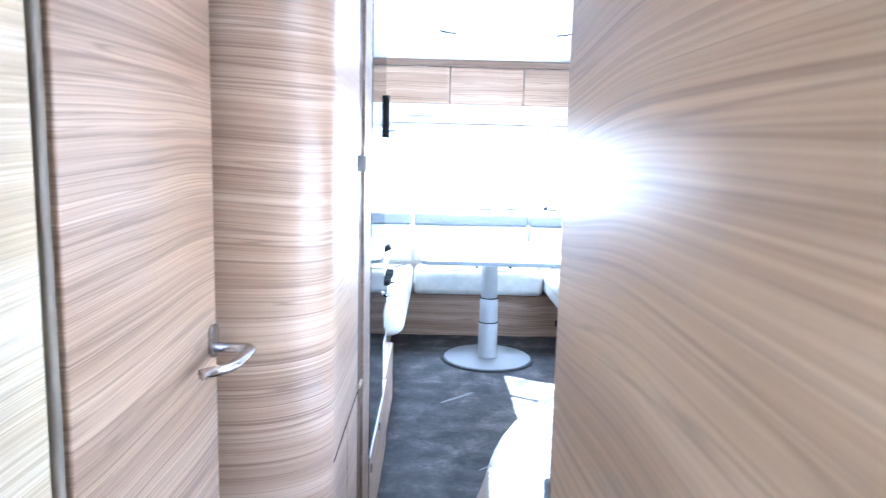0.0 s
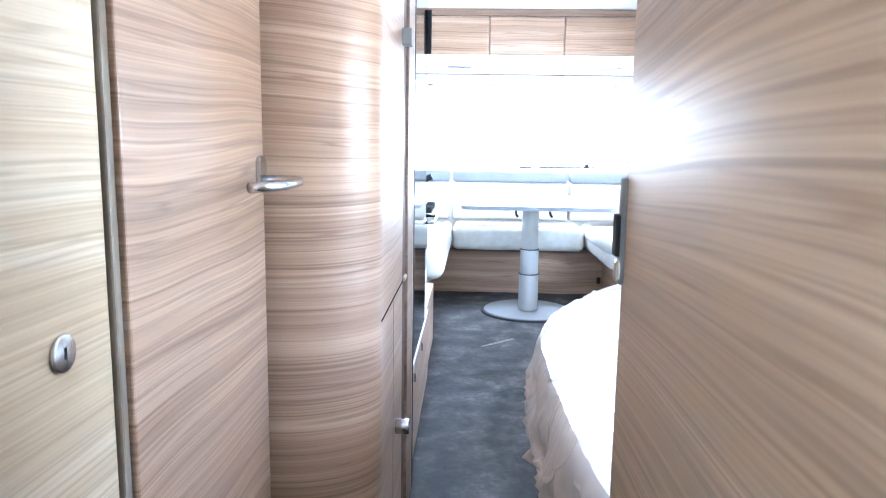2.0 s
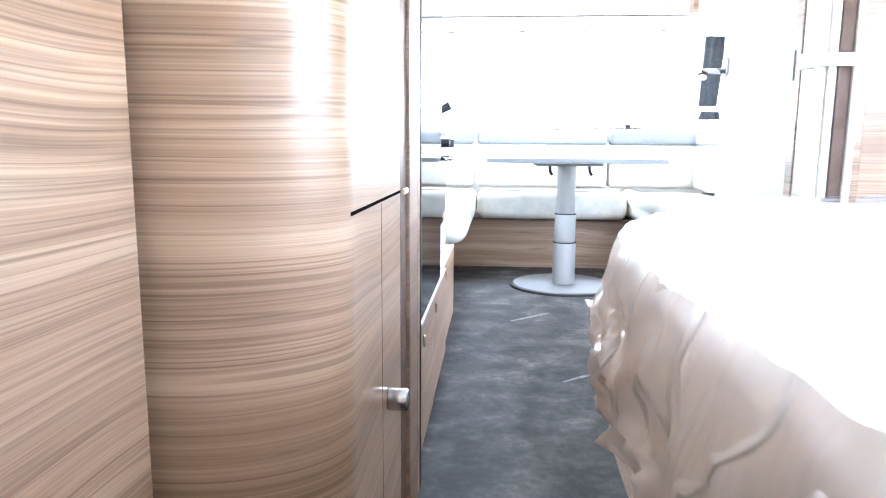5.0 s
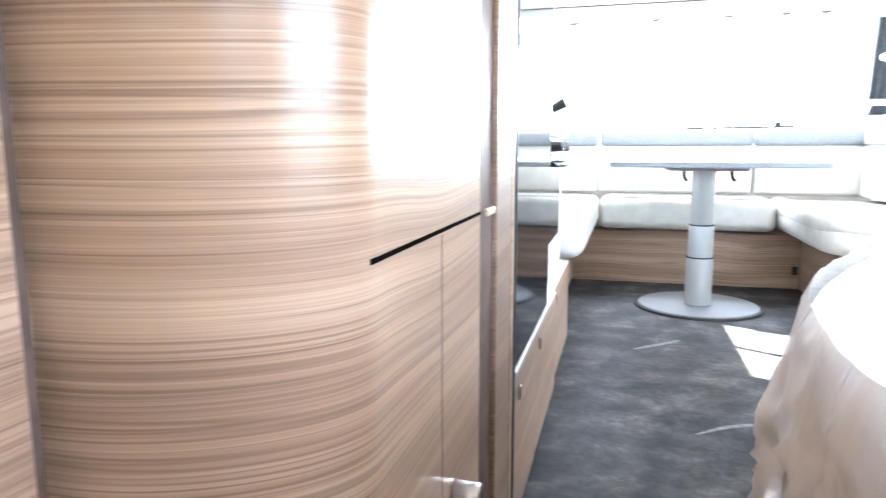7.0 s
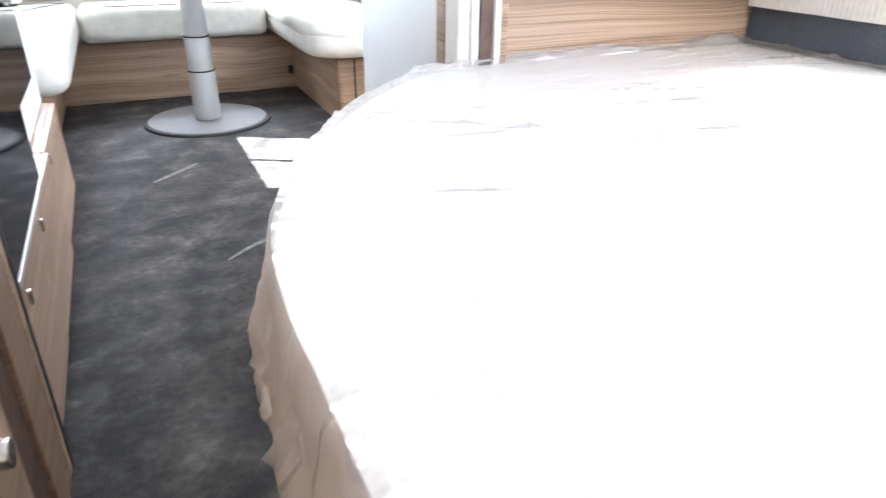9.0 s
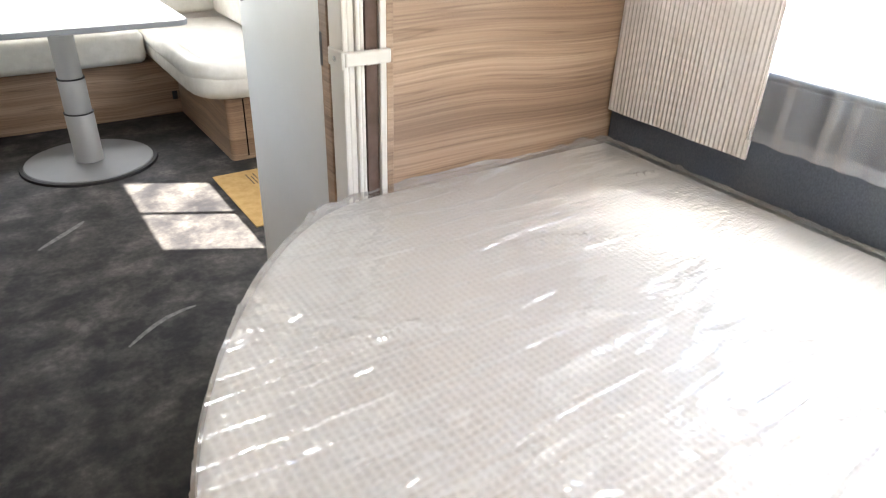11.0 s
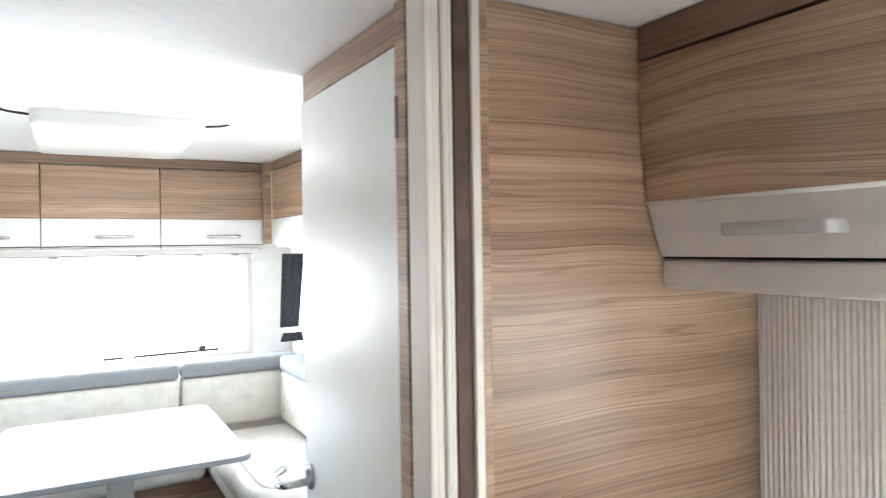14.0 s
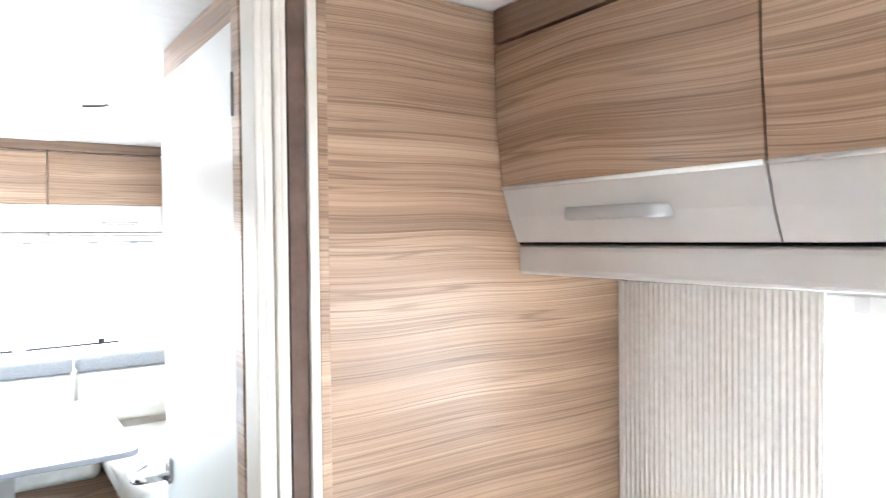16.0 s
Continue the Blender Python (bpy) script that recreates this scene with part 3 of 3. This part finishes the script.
def table():
    top = thing("table", "white-topped table on a telescopic metal column", "table")
    part("tabletop", prism(rounded([(0.29, 4.33), (1.2, 4.33), (1.2, 5.36), (0.29, 5.36)], 0.07), 0.737, 0.765, 0.008, 3), WHITE, top)
    # The tabletop's shaded side is put into a grey band around it.
    part("edge_band", prism(rounded([(0.288, 4.328), (1.202, 4.328), (1.202, 5.362), (0.288, 5.362)], 0.07), 0.739, 0.761, 0.003, 2), GREY_METAL, top, "grey band for the shaded table edge")
    part("bracket", prism(rounded([(0.56, 4.72), (0.94, 4.72), (0.94, 5.06), (0.56, 5.06)], 0.05), 0.712, 0.736, 0.006, 2), GREY_METAL, top, "grey metal bracket")
    for x in (0.64, 0.86):
        part("clamp", tube(bent([(x, 4.76, 0.712), (x, 4.74, 0.68), (x + 0.012, 4.73, 0.665)], 0.01), 0.008, 8), RUBBER, top, "black clamp", True)
    cx, cy = 0.75, 4.9
    for z0, z1, r in ((0.017, 0.262, 0.066), (0.264, 0.43, 0.061), (0.432, 0.712, 0.055)):
        flat_smooth(part("column", cylinder((cx, cy, z0), (cx, cy, z1), r, None, 32, 0.003), ALU, top))
    for z, r in ((0.263, 0.0675), (0.431, 0.0625)):
        part("ring", cylinder((cx, cy, z - 0.003), (cx, cy, z + 0.003), r, None, 32), RUBBER, top)
    part("foot", cylinder((cx, cy, 0.012), (cx, cy, 0.017), 0.3, 0.295, 64, 0.002), GREY_METAL, top, "round grey base plate")
    part("foot_edge", cylinder((cx, cy, 0.0), (cx, cy, 0.0118), 0.319, 0.316, 64), RUBBER, top, "black rubber rim")


table()


def front_lockers():
    y = 5.25
    for x0, x1 in ((-0.06, 0.452), (0.456, 0.974), (0.978, 1.49)):
        ob = thing("overhead_locker", "tan wood-grain overhead locker with white lower band", "cabinet", "front overhead lockers")
        part("body", box(x0 + 0.001, y + 0.02, 1.6, x1 - 0.001, Y1 - 0.004, 2.03, 0.002), WHITE, ob)
        part("door", box(x0, y, 1.752, x1, y + 0.018, 2.005, 0.003), WOOD, ob)
        band = part("band", box(x0, y, 1.618, x1, y + 0.018, 1.75, 0.003), WHITE, ob, "white lacquered band")
        xm = (x0 + x1) / 2 + 0.05
        part("handle", tube(bent([(xm - 0.08, y, 1.66), (xm - 0.08, y - 0.025, 1.66), (xm + 0.08, y - 0.025, 1.66), (xm + 0.08, y, 1.66)], 0.012), 0.008, 8), CHROME, band, "flat metal handle", True)
    structure("trim_front", box(-0.06, y - 0.006, 2.01, 1.49, y + 0.018, ZF - 0.002, 0.003), WOOD_EDGE, "wood cornice below the ceiling")
    structure("gap_front", box(-0.06, y + 0.006, 1.613, 1.49, y + 0.02, 1.6165, 0), BROWN, "dark joint below the locker doors")
    structure("corner_post", box(1.494, 5.2, 1.618, 1.527, 5.272, ZF - 0.002, 0.002), WOOD, "tan wood-grain corner post")
    structure("trim_front_low", box(-0.06, y + 0.004, 1.57, 1.49, y + 0.4, 1.597, 0.003), GREYWHITE, "grey-white strip below lockers")
    for y0, y1 in ((4.6, 5.2),):
        ob = thing("overhead_locker", "tan wood-grain overhead locker above the side bench", "cabinet", "side overhead lockers")
        part("body", box(1.55, y0, 1.6, XR - 0.004, y1, 2.03, 0.002), WHITE, ob)
        part("door", box(1.53, y0, 1.752, 1.548, y1, 2.005, 0.003), WOOD, ob)
        part("band", box(1.53, y0, 1.618, 1.548, y1, 1.75, 0.003), WHITE, ob, "white lacquered band")
    structure("trim_side", box(1.525, 4.6, 2.01, 1.548, 5.2, ZF - 0.002, 0.003), WOOD_EDGE, "wood cornice below the ceiling")


front_lockers()


def window_stay():
    top = thing("window_stay", "black window stay bar with a white knob on the front window", "window stay")
    part("bar", tube([(0.74, 6.032, 0.95), (1.4, 6.032, 0.957)], 0.007, 8), RUBBER, top)
    part("knob", cylinder((0.88, 6.046, 0.975), (0.88, 6.0, 0.975), 0.04, 0.034, 20, 0.006), WHITE, top, "round white knob", True)
    part("catch", box(1.28, 6.02, 0.95, 1.32, 6.046, 0.985, 0.003), RUBBER, top)


window_stay()


def curtain_rail():
    top = thing("curtain_rail", "thin curtain rail with small gliders above the front window", "rail")
    part("rail", tube([(-0.05, 5.52, 1.568), (1.5, 5.52, 1.568)], 0.004, 8), GREY_METAL, top)
    for x in (0.03, 0.5, 0.9, 1.2, 1.4):
        part("glider", box(x - 0.02, 5.51, 1.556, x + 0.02, 5.53, 1.564, 0.002), GREY_METAL, top)


curtain_rail()


def side_curtain():
    top = thing("curtain", "narrow slate-grey curtain gathered by a pale tie", "curtain")
    def strip(z0, z1, w0, w1, name, mat, label):
        bm = bmesh.new()
        rows = []
        for k in range(7):
            f = k / 6
            w = w0 + (w1 - w0) * f
            x0 = 1.71 + 0.02 * f
            rows.append([bm.verts.new((x0 + w * i / 24, 5.72 + 0.005 * math.sin(i / 24 * math.tau * 3), z0 + (z1 - z0) * f)) for i in range(25)])
        for a, b in zip(rows, rows[1:]):
            for i in range(24):
                bm.faces.new((a[i], a[i + 1], b[i + 1], b[i]))
        bmesh.ops.solidify(bm, geom=bm.faces[:], thickness=0.004)
        part(name, bm, mat, top, label, True)
    strip(1.1, 1.56, 0.12, 0.14, "upper_drape", SLATE, "")
    strip(1.066, 1.098, 0.13, 0.13, "tie", WHITE, "pale fabric tie")
    strip(1.01, 1.064, 0.15, 0.12, "lower_drape", SLATE, "")


side_curtain()

# ---- bedroom ----
HEAD_Y = 2.52


def smooth_line(points, times=3):
    """A closed outline with its corners cut again and again."""
    pts = [Vector(p) for p in points]
    for _ in range(times):
        pts = [q for a, b in zip(pts, pts[1:] + pts[:1]) for q in (a * 0.75 + b * 0.25, a * 0.25 + b * 0.75)]
    return pts


BED_LINE = [(0.54, 0.58), (0.54, 0.98), (0.484, 1.1), (0.474, 1.4), (0.474, 1.72), (0.506, 1.88), (0.57, 2.04), (0.65, 2.18), (0.75, 2.315), (0.87, 2.435),
            (1.0, 2.512), (1.2, 2.514), (1.84, 2.514), (1.846, 2.5), (1.846, 0.6), (1.83, 0.58)]


def bed():
    base = [(0.56, 0.62), (0.56, 1.92), (0.68, 2.18), (0.88, 2.38), (1.1, 2.5), (1.85, 2.5), (1.85, 0.62)]
    top = thing("bed", "white quilted mattress on a wood bed base with one rounded corner", "bed")
    part("base", prism(base, 0.0, 0.44, 0.004, 1, 0.0), WOOD, top)
    middle = Vector((1.2, 1.6))
    line = [middle + (p - middle) * 0.998 for p in smooth_line(BED_LINE)]
    flat_smooth(part("mattress", prism(line, 0.442, 0.699, 0.028, 5), QUILT, top, "white quilted mattress"), 50)


bed()


def bed_cover():
    """A loose sheet of clear film over the mattress: wrinkled on top, hanging in folds at the aisle."""
    line = smooth_line(BED_LINE)
    dense = []
    for a, b in zip(line, line[1:] + line[:1]):
        n = max(1, int((b - a).length / 0.01))
        dense += [a + (b - a) * k / n for k in range(n)]
    middle = Vector((1.2, 1.6))
    draw = random.Random(11)
    creases = []
    for _ in range(64):
        c = Vector((draw.uniform(0.6, 1.8), draw.uniform(0.9, 2.5)))
        a = draw.gauss(-0.3, 0.27)
        creases.append((c, Vector((math.cos(a), math.sin(a))), draw.uniform(0.05, 0.24), draw.uniform(0.004, 0.009), draw.uniform(0.003, 0.009)))
    rings = []
    for s in [k / 90 for k in range(1, 90)] + [0.994]:
        ring = []
        for p in dense:
            q = middle + (p - middle) * s
            crease = noise.noise((q.x * 2.2 + q.y, q.y * 8 - q.x * 1.5, 3.1))
            ridge = max(0.0, 1 - abs(noise.noise((q.x * 1.3 - q.y, q.y * 7 + q.x * 1.2, 7.7))) * 14)
            head = max(0.0, (q.y - 2.36) / 0.15)
            z = 0.704 + 0.004 * crease + 0.003 * ridge * (0.4 + 0.6 * s) + 0.002 * noise.noise((q.x * 18, q.y * 30, 1.0))
            for c, way, long, wide, high in creases:
                d = q - c
                along = d.dot(way) / long
                if abs(along) < 1:
                    across = (d.x * way.y - d.y * way.x + 0.02 * along * along) / wide
                    if abs(across) < 2.5:
                        z += high * math.exp(-across * across) * (1 - along * along)
            z += head * (0.002 + (0.022 + 0.04 * min(1.0, max(0.0, q.x - 1.12) * 8)) * abs(noise.noise((q.x * 9, q.y * 12, 5.0)))) + 0.004 * max(0.0, s - 0.9) * 10 * abs(noise.noise((q.x * 14, q.y * 14, 8.0)))
            ring.append((q.x, q.y, z))
        rings.append(ring)
    n = len(dense)
    for j in range(1, 41):
        f = j / 40
        ring = []
        for i, p in enumerate(dense):
            d = (dense[(i + 4) % n] - dense[i - 4]).normalized()
            away = Vector((-d.y, d.x))
            if away.dot(p - middle) < 0:
                away = -away
            u = i * 0.01
            fold = noise.noise((u * 3.2, f * 1.2, 4.0)) + 0.6 * noise.noise((u * 11, f * 2.5, 9.0))
            hem = 0.3 + 0.06 * noise.noise((u * 4.3, 0, 12.0)) + 0.02 * noise.noise((u * 21, 0, 2.0))
            drop = 0.681 - hem
            # crumpled facets: the ridges between noise cells, larger below the mattress edge
            v = f * drop
            cell = noise.noise((u * 9 + v * 4, v * 13 - u * 3, 6.0))
            crumple = 0.5 - abs(cell) + 0.5 * (0.4 - abs(noise.noise((u * 24 - v * 9, v * 28, 2.0))))
            out = 0.001 + 0.016 * max(0.0, fold + 0.1) * min(1, f * 2.2) + 0.05 * (crumple - 0.2) * min(1, f * 5) - 0.3 * max(0.0, f - 0.45)
            z = 0.701 - 0.02 * min(1, f * 4) - f * drop + 0.012 * cell * min(1, f * 4)
            q = p + away * max(out, 0.001 if f < 0.5 else -0.07)
            ring.append((min(q.x, 1.8485), min(q.y, 2.5165), z))
        rings.append(ring)
    top = thing("plastic_cover", "clear wrinkled plastic film draped over the mattress", "cover")
    edge = len(rings) - 41
    for name, first, last, mat, label in (("top_sheet", 0, edge, FILM, ""), ("skirt", edge, len(rings) - 1, FILM_FOLDED, "milky folded film hanging at the side")):
        sheet = bmesh.new()
        rows = [[sheet.verts.new(v) for v in ring] for ring in rings[first:last + 1]]
        for a, b in zip(rows, rows[1:]):
            for i in range(n):
                sheet.faces.new((a[i], a[(i + 1) % n], b[(i + 1) % n], b[i]))
        if first == 0:
            sheet.faces.new(rows[0])
        part(name, sheet, mat, top, label, True)


bed_cover()


def pleated(name, x, y0, y1, z0, z1, period, depth, mat, label):
    bm = bmesh.new()
    n = int((y1 - y0) / period * 8)
    rows = []
    for z in (z0, z0 + 0.02, (z0 + z1) / 2, z1 - 0.02, z1):
        wave = [(x + depth * math.sin(k / 8 * math.tau) + 0.0015 * math.sin(k * 0.05), y0 + (y1 - y0) * k / n) for k in range(n + 1)]
        loop = wave + [(p + 0.006, q) for p, q in reversed(wave)]
        rows.append([bm.verts.new((p, q, z)) for p, q in loop])
    m = len(rows[0])
    for a, b in zip(rows, rows[1:]):
        for k in range(m):
            bm.faces.new((a[k], a[(k + 1) % m], b[(k + 1) % m], b[k]))
    for row in (rows[0], rows[-1]):
        for k in range(n):
            bm.faces.new((row[k], row[k + 1], row[m - 2 - k], row[m - 1 - k]))
    bmesh.ops.recalc_face_normals(bm, faces=bm.faces)
    ob = link_mesh(name, bm, mat, True)
    ob.data.set_sharp_from_angle(angle=radians(60))
    return tagged(ob, label, "curtain")


pleated("curtain", 1.835, 2.08, 2.512, 0.785, 1.475, 0.0125, 0.001, CURTAIN, "beige finely pleated curtain hanging beside the bed window")
upholstery = thing("upholstered_panel", "slate-grey fabric panel along the wall by the bed", "panel")
part("pad", box(1.852, 0.6, 0.5, 1.877, 2.516, 0.972, 0.008), DARKFABRIC, upholstery)


def panel_partition():
    """The wood partition at the head of the bed."""
    structure("partition", box(1.15, HEAD_Y, 0, XR - 0.002, 2.595, ZC - 0.003, 0.003), WOOD, "tan wood-grain partition panel")
    structure("trim_partition", box(1.13, HEAD_Y - 0.012, 0, 1.149, 2.595, ZC - 0.003, 0.003), WOOD, "wood edge strip")


panel_partition()


def folding_door():
    top = thing("folding_door", "cream folding concertina door pushed together in its frame", "door")
    part("rail_strip", box(1.113, HEAD_Y - 0.018, 0.0, 1.129, 2.59, ZC - 0.003, 0.003), CREAM, top)
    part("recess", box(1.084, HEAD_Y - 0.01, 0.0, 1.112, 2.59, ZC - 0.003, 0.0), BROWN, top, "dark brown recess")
    for k, (x0, x1) in enumerate(((1.03, 1.043), (1.044, 1.06), (1.061, 1.071), (1.072, 1.083))):
        part("fold", box(x0, HEAD_Y - 0.014 + 0.006 * (k % 2), 0.0, x1, 2.57, ZC - 0.003, 0.004), CREAM, top)
    clasp = rounded([(1.026, HEAD_Y - 0.034), (1.132, HEAD_Y - 0.034), (1.132, HEAD_Y - 0.019), (1.026, HEAD_Y - 0.019)], 0.006)
    handle = part("handle", prism(clasp, 0.996, 1.024, 0.003, 2), CREAM, top, "cream plastic clasp")
    part("end", box(1.017, HEAD_Y - 0.034, 0.992, 1.0255, HEAD_Y + 0.03, 1.028, 0.003), CREAM, handle)
    part("screw", cylinder((1.0165, HEAD_Y - 0.004, 1.01), (1.0145, HEAD_Y - 0.004, 1.01), 0.005, None, 12), CHROME, handle, "small metal screw")


folding_door()


def tall_wardrobe():
    top = thing("wardrobe", "white lacquered wardrobe with a wood frame", "wardrobe")
    part("body", box(1.06, 2.6, 0.0, XR - 0.003, 3.138, ZC - 0.003, 0.002), WHITE, top)
    part("side_panel", box(1.045, 3.139, 0.0, XR - 0.003, 3.152, ZC - 0.003, 0.002), WHITE, top)
    part("frame", box(1.029, 2.574, 0.0, 1.059, 2.612, ZC - 0.003, 0.002), WOOD, top)
    part("top_strip", box(1.042, 2.614, 1.935, 1.059, 3.138, ZC - 0.003, 0.002), WOOD, top)
    part("plinth", box(1.05, 2.614, 0.0, 1.059, 3.138, 0.085, 0.0), BROWN, top)
    door = part("door", box(1.036, 2.616, 0.09, 1.058, 3.14, 1.93, 0.003), WHITE, top)
    lever(door, 3.1, 1.05, 1.036, 1, -1)
    for z in (1.01, 1.805):
        part("hinge", cylinder((1.032, 2.606, z - 0.035), (1.032, 2.606, z + 0.035), 0.006, None, 12, 0.001), GREY_METAL, top, "dark metal hinge")


tall_wardrobe()


def bed_lockers():
    for y0, y1 in ((1.999, 2.516), (1.485, 1.995), (0.975, 1.481), (0.48, 0.971)):
        ob = thing("overhead_locker", "tan wood-grain overhead locker with grey-white lower band", "cabinet", "overhead lockers above the bed")
        face = [(1.497, 1.93), (1.5, 1.8), (1.513, 1.667)]
        low = [(1.513, 1.665), (1.53, 1.61), (1.55, 1.562)]
        for nm, line, mat, lab in (("door", face, WOOD, ""), ("band", low, GREYWHITE, "grey-white lacquered band")):
            bm = bmesh.new()
            rings = [[bm.verts.new((x, y, z)) for x, z in line] + [bm.verts.new((x + 0.018, y, z)) for x, z in reversed(line)] for y in (y0, y1)]
            n = len(rings[0])
            for i in range(n):
                bm.faces.new((rings[0][i], rings[0][(i + 1) % n], rings[1][(i + 1) % n], rings[1][i]))
            bm.faces.new(rings[0])
            bm.faces.new(rings[1])
            face_part = part(nm, bm, mat, ob, lab)
        part("body", box(1.565, y0 - 0.001, 1.562, XR - 0.003, y1 + 0.001, 1.93, 0.0), GREYWHITE, ob)
        # Added pale bead, stands in for the highlight along the band's top.
        part("edge_bead", tube([(1.5125, y0 + 0.002, 1.6645), (1.5125, y1 - 0.002, 1.6645)], 0.004, 10), BEAD, face_part, "pale glossy bead added for the highlight on the band's edge", True)
        yc = (y0 + y1) / 2 - 0.005
        bar = tube(bent([(1.534, yc - 0.1, 1.61), (1.503, yc - 0.085, 1.61), (1.501, yc + 0.09, 1.61), (1.534, yc + 0.1, 1.61)], 0.014), 0.0042, 10, 2.8)
        part("handle", bar, ALU, face_part, "flat brushed metal bar handle", True)
    structure("gap_bed", box(1.556, 0.48, 1.5585, 1.6, 2.517, 1.561, 0), BLACK, "dark joint below the locker doors")
    structure("trim_bed_top", box(1.495, 0.48, 1.936, 1.56, 2.517, ZC - 0.002, 0.002), WOOD_EDGE, "wood cornice above lockers")
    low = prism([(1.556, 0.48), (XR - 0.003, 0.48), (XR - 0.003, 2.517), (1.556, 2.517)], 1.5, 1.558, 0.012, 3)
    structure("trim_bed_low", low, GREYWHITE, "grey-white strip below lockers")


bed_lockers()

# ---- entrance ----
entrance = tagged(new("door_1"), "white entrance door with a large window", "", "", "structure")
y0, y1, z0, z1 = DOOR_WIN
for b in ((3.16, 4.12, 0.1, z0), (3.16, 4.12, z1, 1.9), (3.16, y0, z0, z1), (y1, 4.12, z0, z1)):
    part("door_panel", box(XR - 0.02, b[0], b[2], XR - 0.003, b[1], b[3], 0.0), WHITE, entrance)
part("glazing_bar", box(XR - 0.018, 3.6, z0, XR - 0.006, 3.625, z1, 0.0), WHITE, entrance)

mat_thing = thing("cardboard_sheet", "tan cardboard sheet lying on the floor by the entrance", "cardboard")
part("sheet", box(1.215, 3.79, 0.0005, 1.62, 4.4, 0.006, 0.001), CARD, mat_thing)
for k in range(4):
    part("print", box(1.36 + 0.018 * k, 4.22, 0.0062, 1.366 + 0.018 * k, 4.22 + 0.13 - 0.03 * (k % 2), 0.0066, 0), INK, mat_thing)

def rooflight(x0, x1, y0, y1, z0, z1, label):
    top = thing("rooflight", label, "rooflight", "rooflights")
    part("frame", prism(rounded([(x0, y0), (x1, y0), (x1, y1), (x0, y1)], 0.05), z0, z1, 0.0, 3, 0.012), WHITE, top)
    # Thin dark strips drawn where shadow lies at both ends.
    for x, way in ((x0, -1), (x1, 1)):
        part("edge_seal", tube(bent([(x, y0 + 0.025, z0 + 0.028), (x + 0.06 * way, y0 + 0.04, z0 + 0.036), (x + 0.1 * way, y0 + 0.08, z1 - 0.006)], 0.02), 0.004, 8), RUBBER, top, "dark strip in place of the shadow beside the rooflight", True)


rooflight(0.455, 0.99, 4.05, 4.82, 1.998, ZF - 0.001, "wide white rooflight frame with a closed pale blind")
# Unseen rooflight, put here only to carry the bed's fill light.
rooflight(0.93, 1.37, 0.83, 1.27, 1.962, ZC - 0.001, "added small white rooflight frame above the bed, out of view")
# Added out of view, to go with the passage fill lamp.
rooflight(-0.32, 0.12, -0.07, 0.37, 1.962, ZC - 0.001, "added small white rooflight frame above the passage, out of view")


def sheer():
    """A thin net that hangs in loose folds before the bed window and over the top of the panel, with a double hem."""
    top = thing("net_curtain", "sheer white net with a doubled hem before the bed window", "curtain")

    def strip(name, x, z0, z1, mat, label=""):
        bm = bmesh.new()
        n = 240
        rows = []
        for z in (z0, (z0 + z1) / 2, z1):
            rows.append([bm.verts.new((x + 0.007 * math.sin(k * 0.46 + 2 * math.sin(k * 0.092)), 0.64 + 1.45 * k / n, z)) for k in range(n + 1)])
        for a, b in zip(rows, rows[1:]):
            for k in range(n):
                bm.faces.new((a[k], a[k + 1], b[k + 1], b[k]))
        part(name, bm, mat, top, label, True)
    strip("drape", 1.836, 0.832, 1.475, NET)
    strip("hem", 1.8345, 0.832, 0.862, NET_DOUBLE, "doubled hem")
    for y in (0.78, 0.93, 1.12, 1.3, 1.41, 1.6, 1.72, 1.86, 1.905, 2.01):
        bm = bmesh.new()
        rows = [[bm.verts.new((1.8325 - 0.004 * math.sin(k / 4 * math.pi), y + 0.022 * k / 4 + 0.006 * math.sin(z * 9 + y * 20), z)) for k in range(5)] for z in (0.834, 1.0, 1.15, 1.3, 1.474)]
        for a, b in zip(rows, rows[1:]):
            for k in range(4):
                bm.faces.new((a[k], a[k + 1], b[k + 1], b[k]))
        part("fold", bm, NET_DOUBLE, top, "", True)
    return top


NET, NET_DOUBLE = material("sheer_net", (0.85, 0.85, 0.85), 0.8), material("doubled_net", (0.85, 0.85, 0.85), 0.8)
for cloth, thick in ((NET, 0.14), (NET_DOUBLE, 0.17)):
    cloth.node_tree.nodes["Principled BSDF"].inputs["Alpha"].default_value = thick
sheer()
part("piping", tube([(1.858, 0.62, 0.974), (1.858, 2.51, 0.974)], 0.008, 10), DARKFABRIC, upholstery, "rounded fabric edge along the top", True)

# Pale colour that stands in for light flecks on the floor.
LIGHT_STREAK = mottled("pale_light_streak", (0.1, 0.1, 0.1), (0.22, 0.215, 0.21), 0.7, 60.0)


def sun_streak(points, width):
    """A thin pale strip laid on the vinyl in place of a streak of light."""
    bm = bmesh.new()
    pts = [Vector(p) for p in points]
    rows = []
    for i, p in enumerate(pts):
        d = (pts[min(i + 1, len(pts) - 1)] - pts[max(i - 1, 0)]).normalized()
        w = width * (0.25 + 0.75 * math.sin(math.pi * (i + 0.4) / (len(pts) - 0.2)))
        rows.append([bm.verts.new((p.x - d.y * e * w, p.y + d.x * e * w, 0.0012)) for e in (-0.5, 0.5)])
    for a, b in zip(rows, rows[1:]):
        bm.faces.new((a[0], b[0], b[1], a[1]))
    structure("scuff_mark", bm, LIGHT_STREAK, "thin pale strip painted as a light fleck on the dark vinyl")


sun_streak([(0.585, 3.21), (0.63, 3.25), (0.68, 3.288), (0.73, 3.315), (0.79, 3.332), (0.83, 3.336)], 0.02)
sun_streak([(0.42, 4.03), (0.47, 4.075), (0.52, 4.12), (0.58, 4.175), (0.61, 4.21)], 0.026)
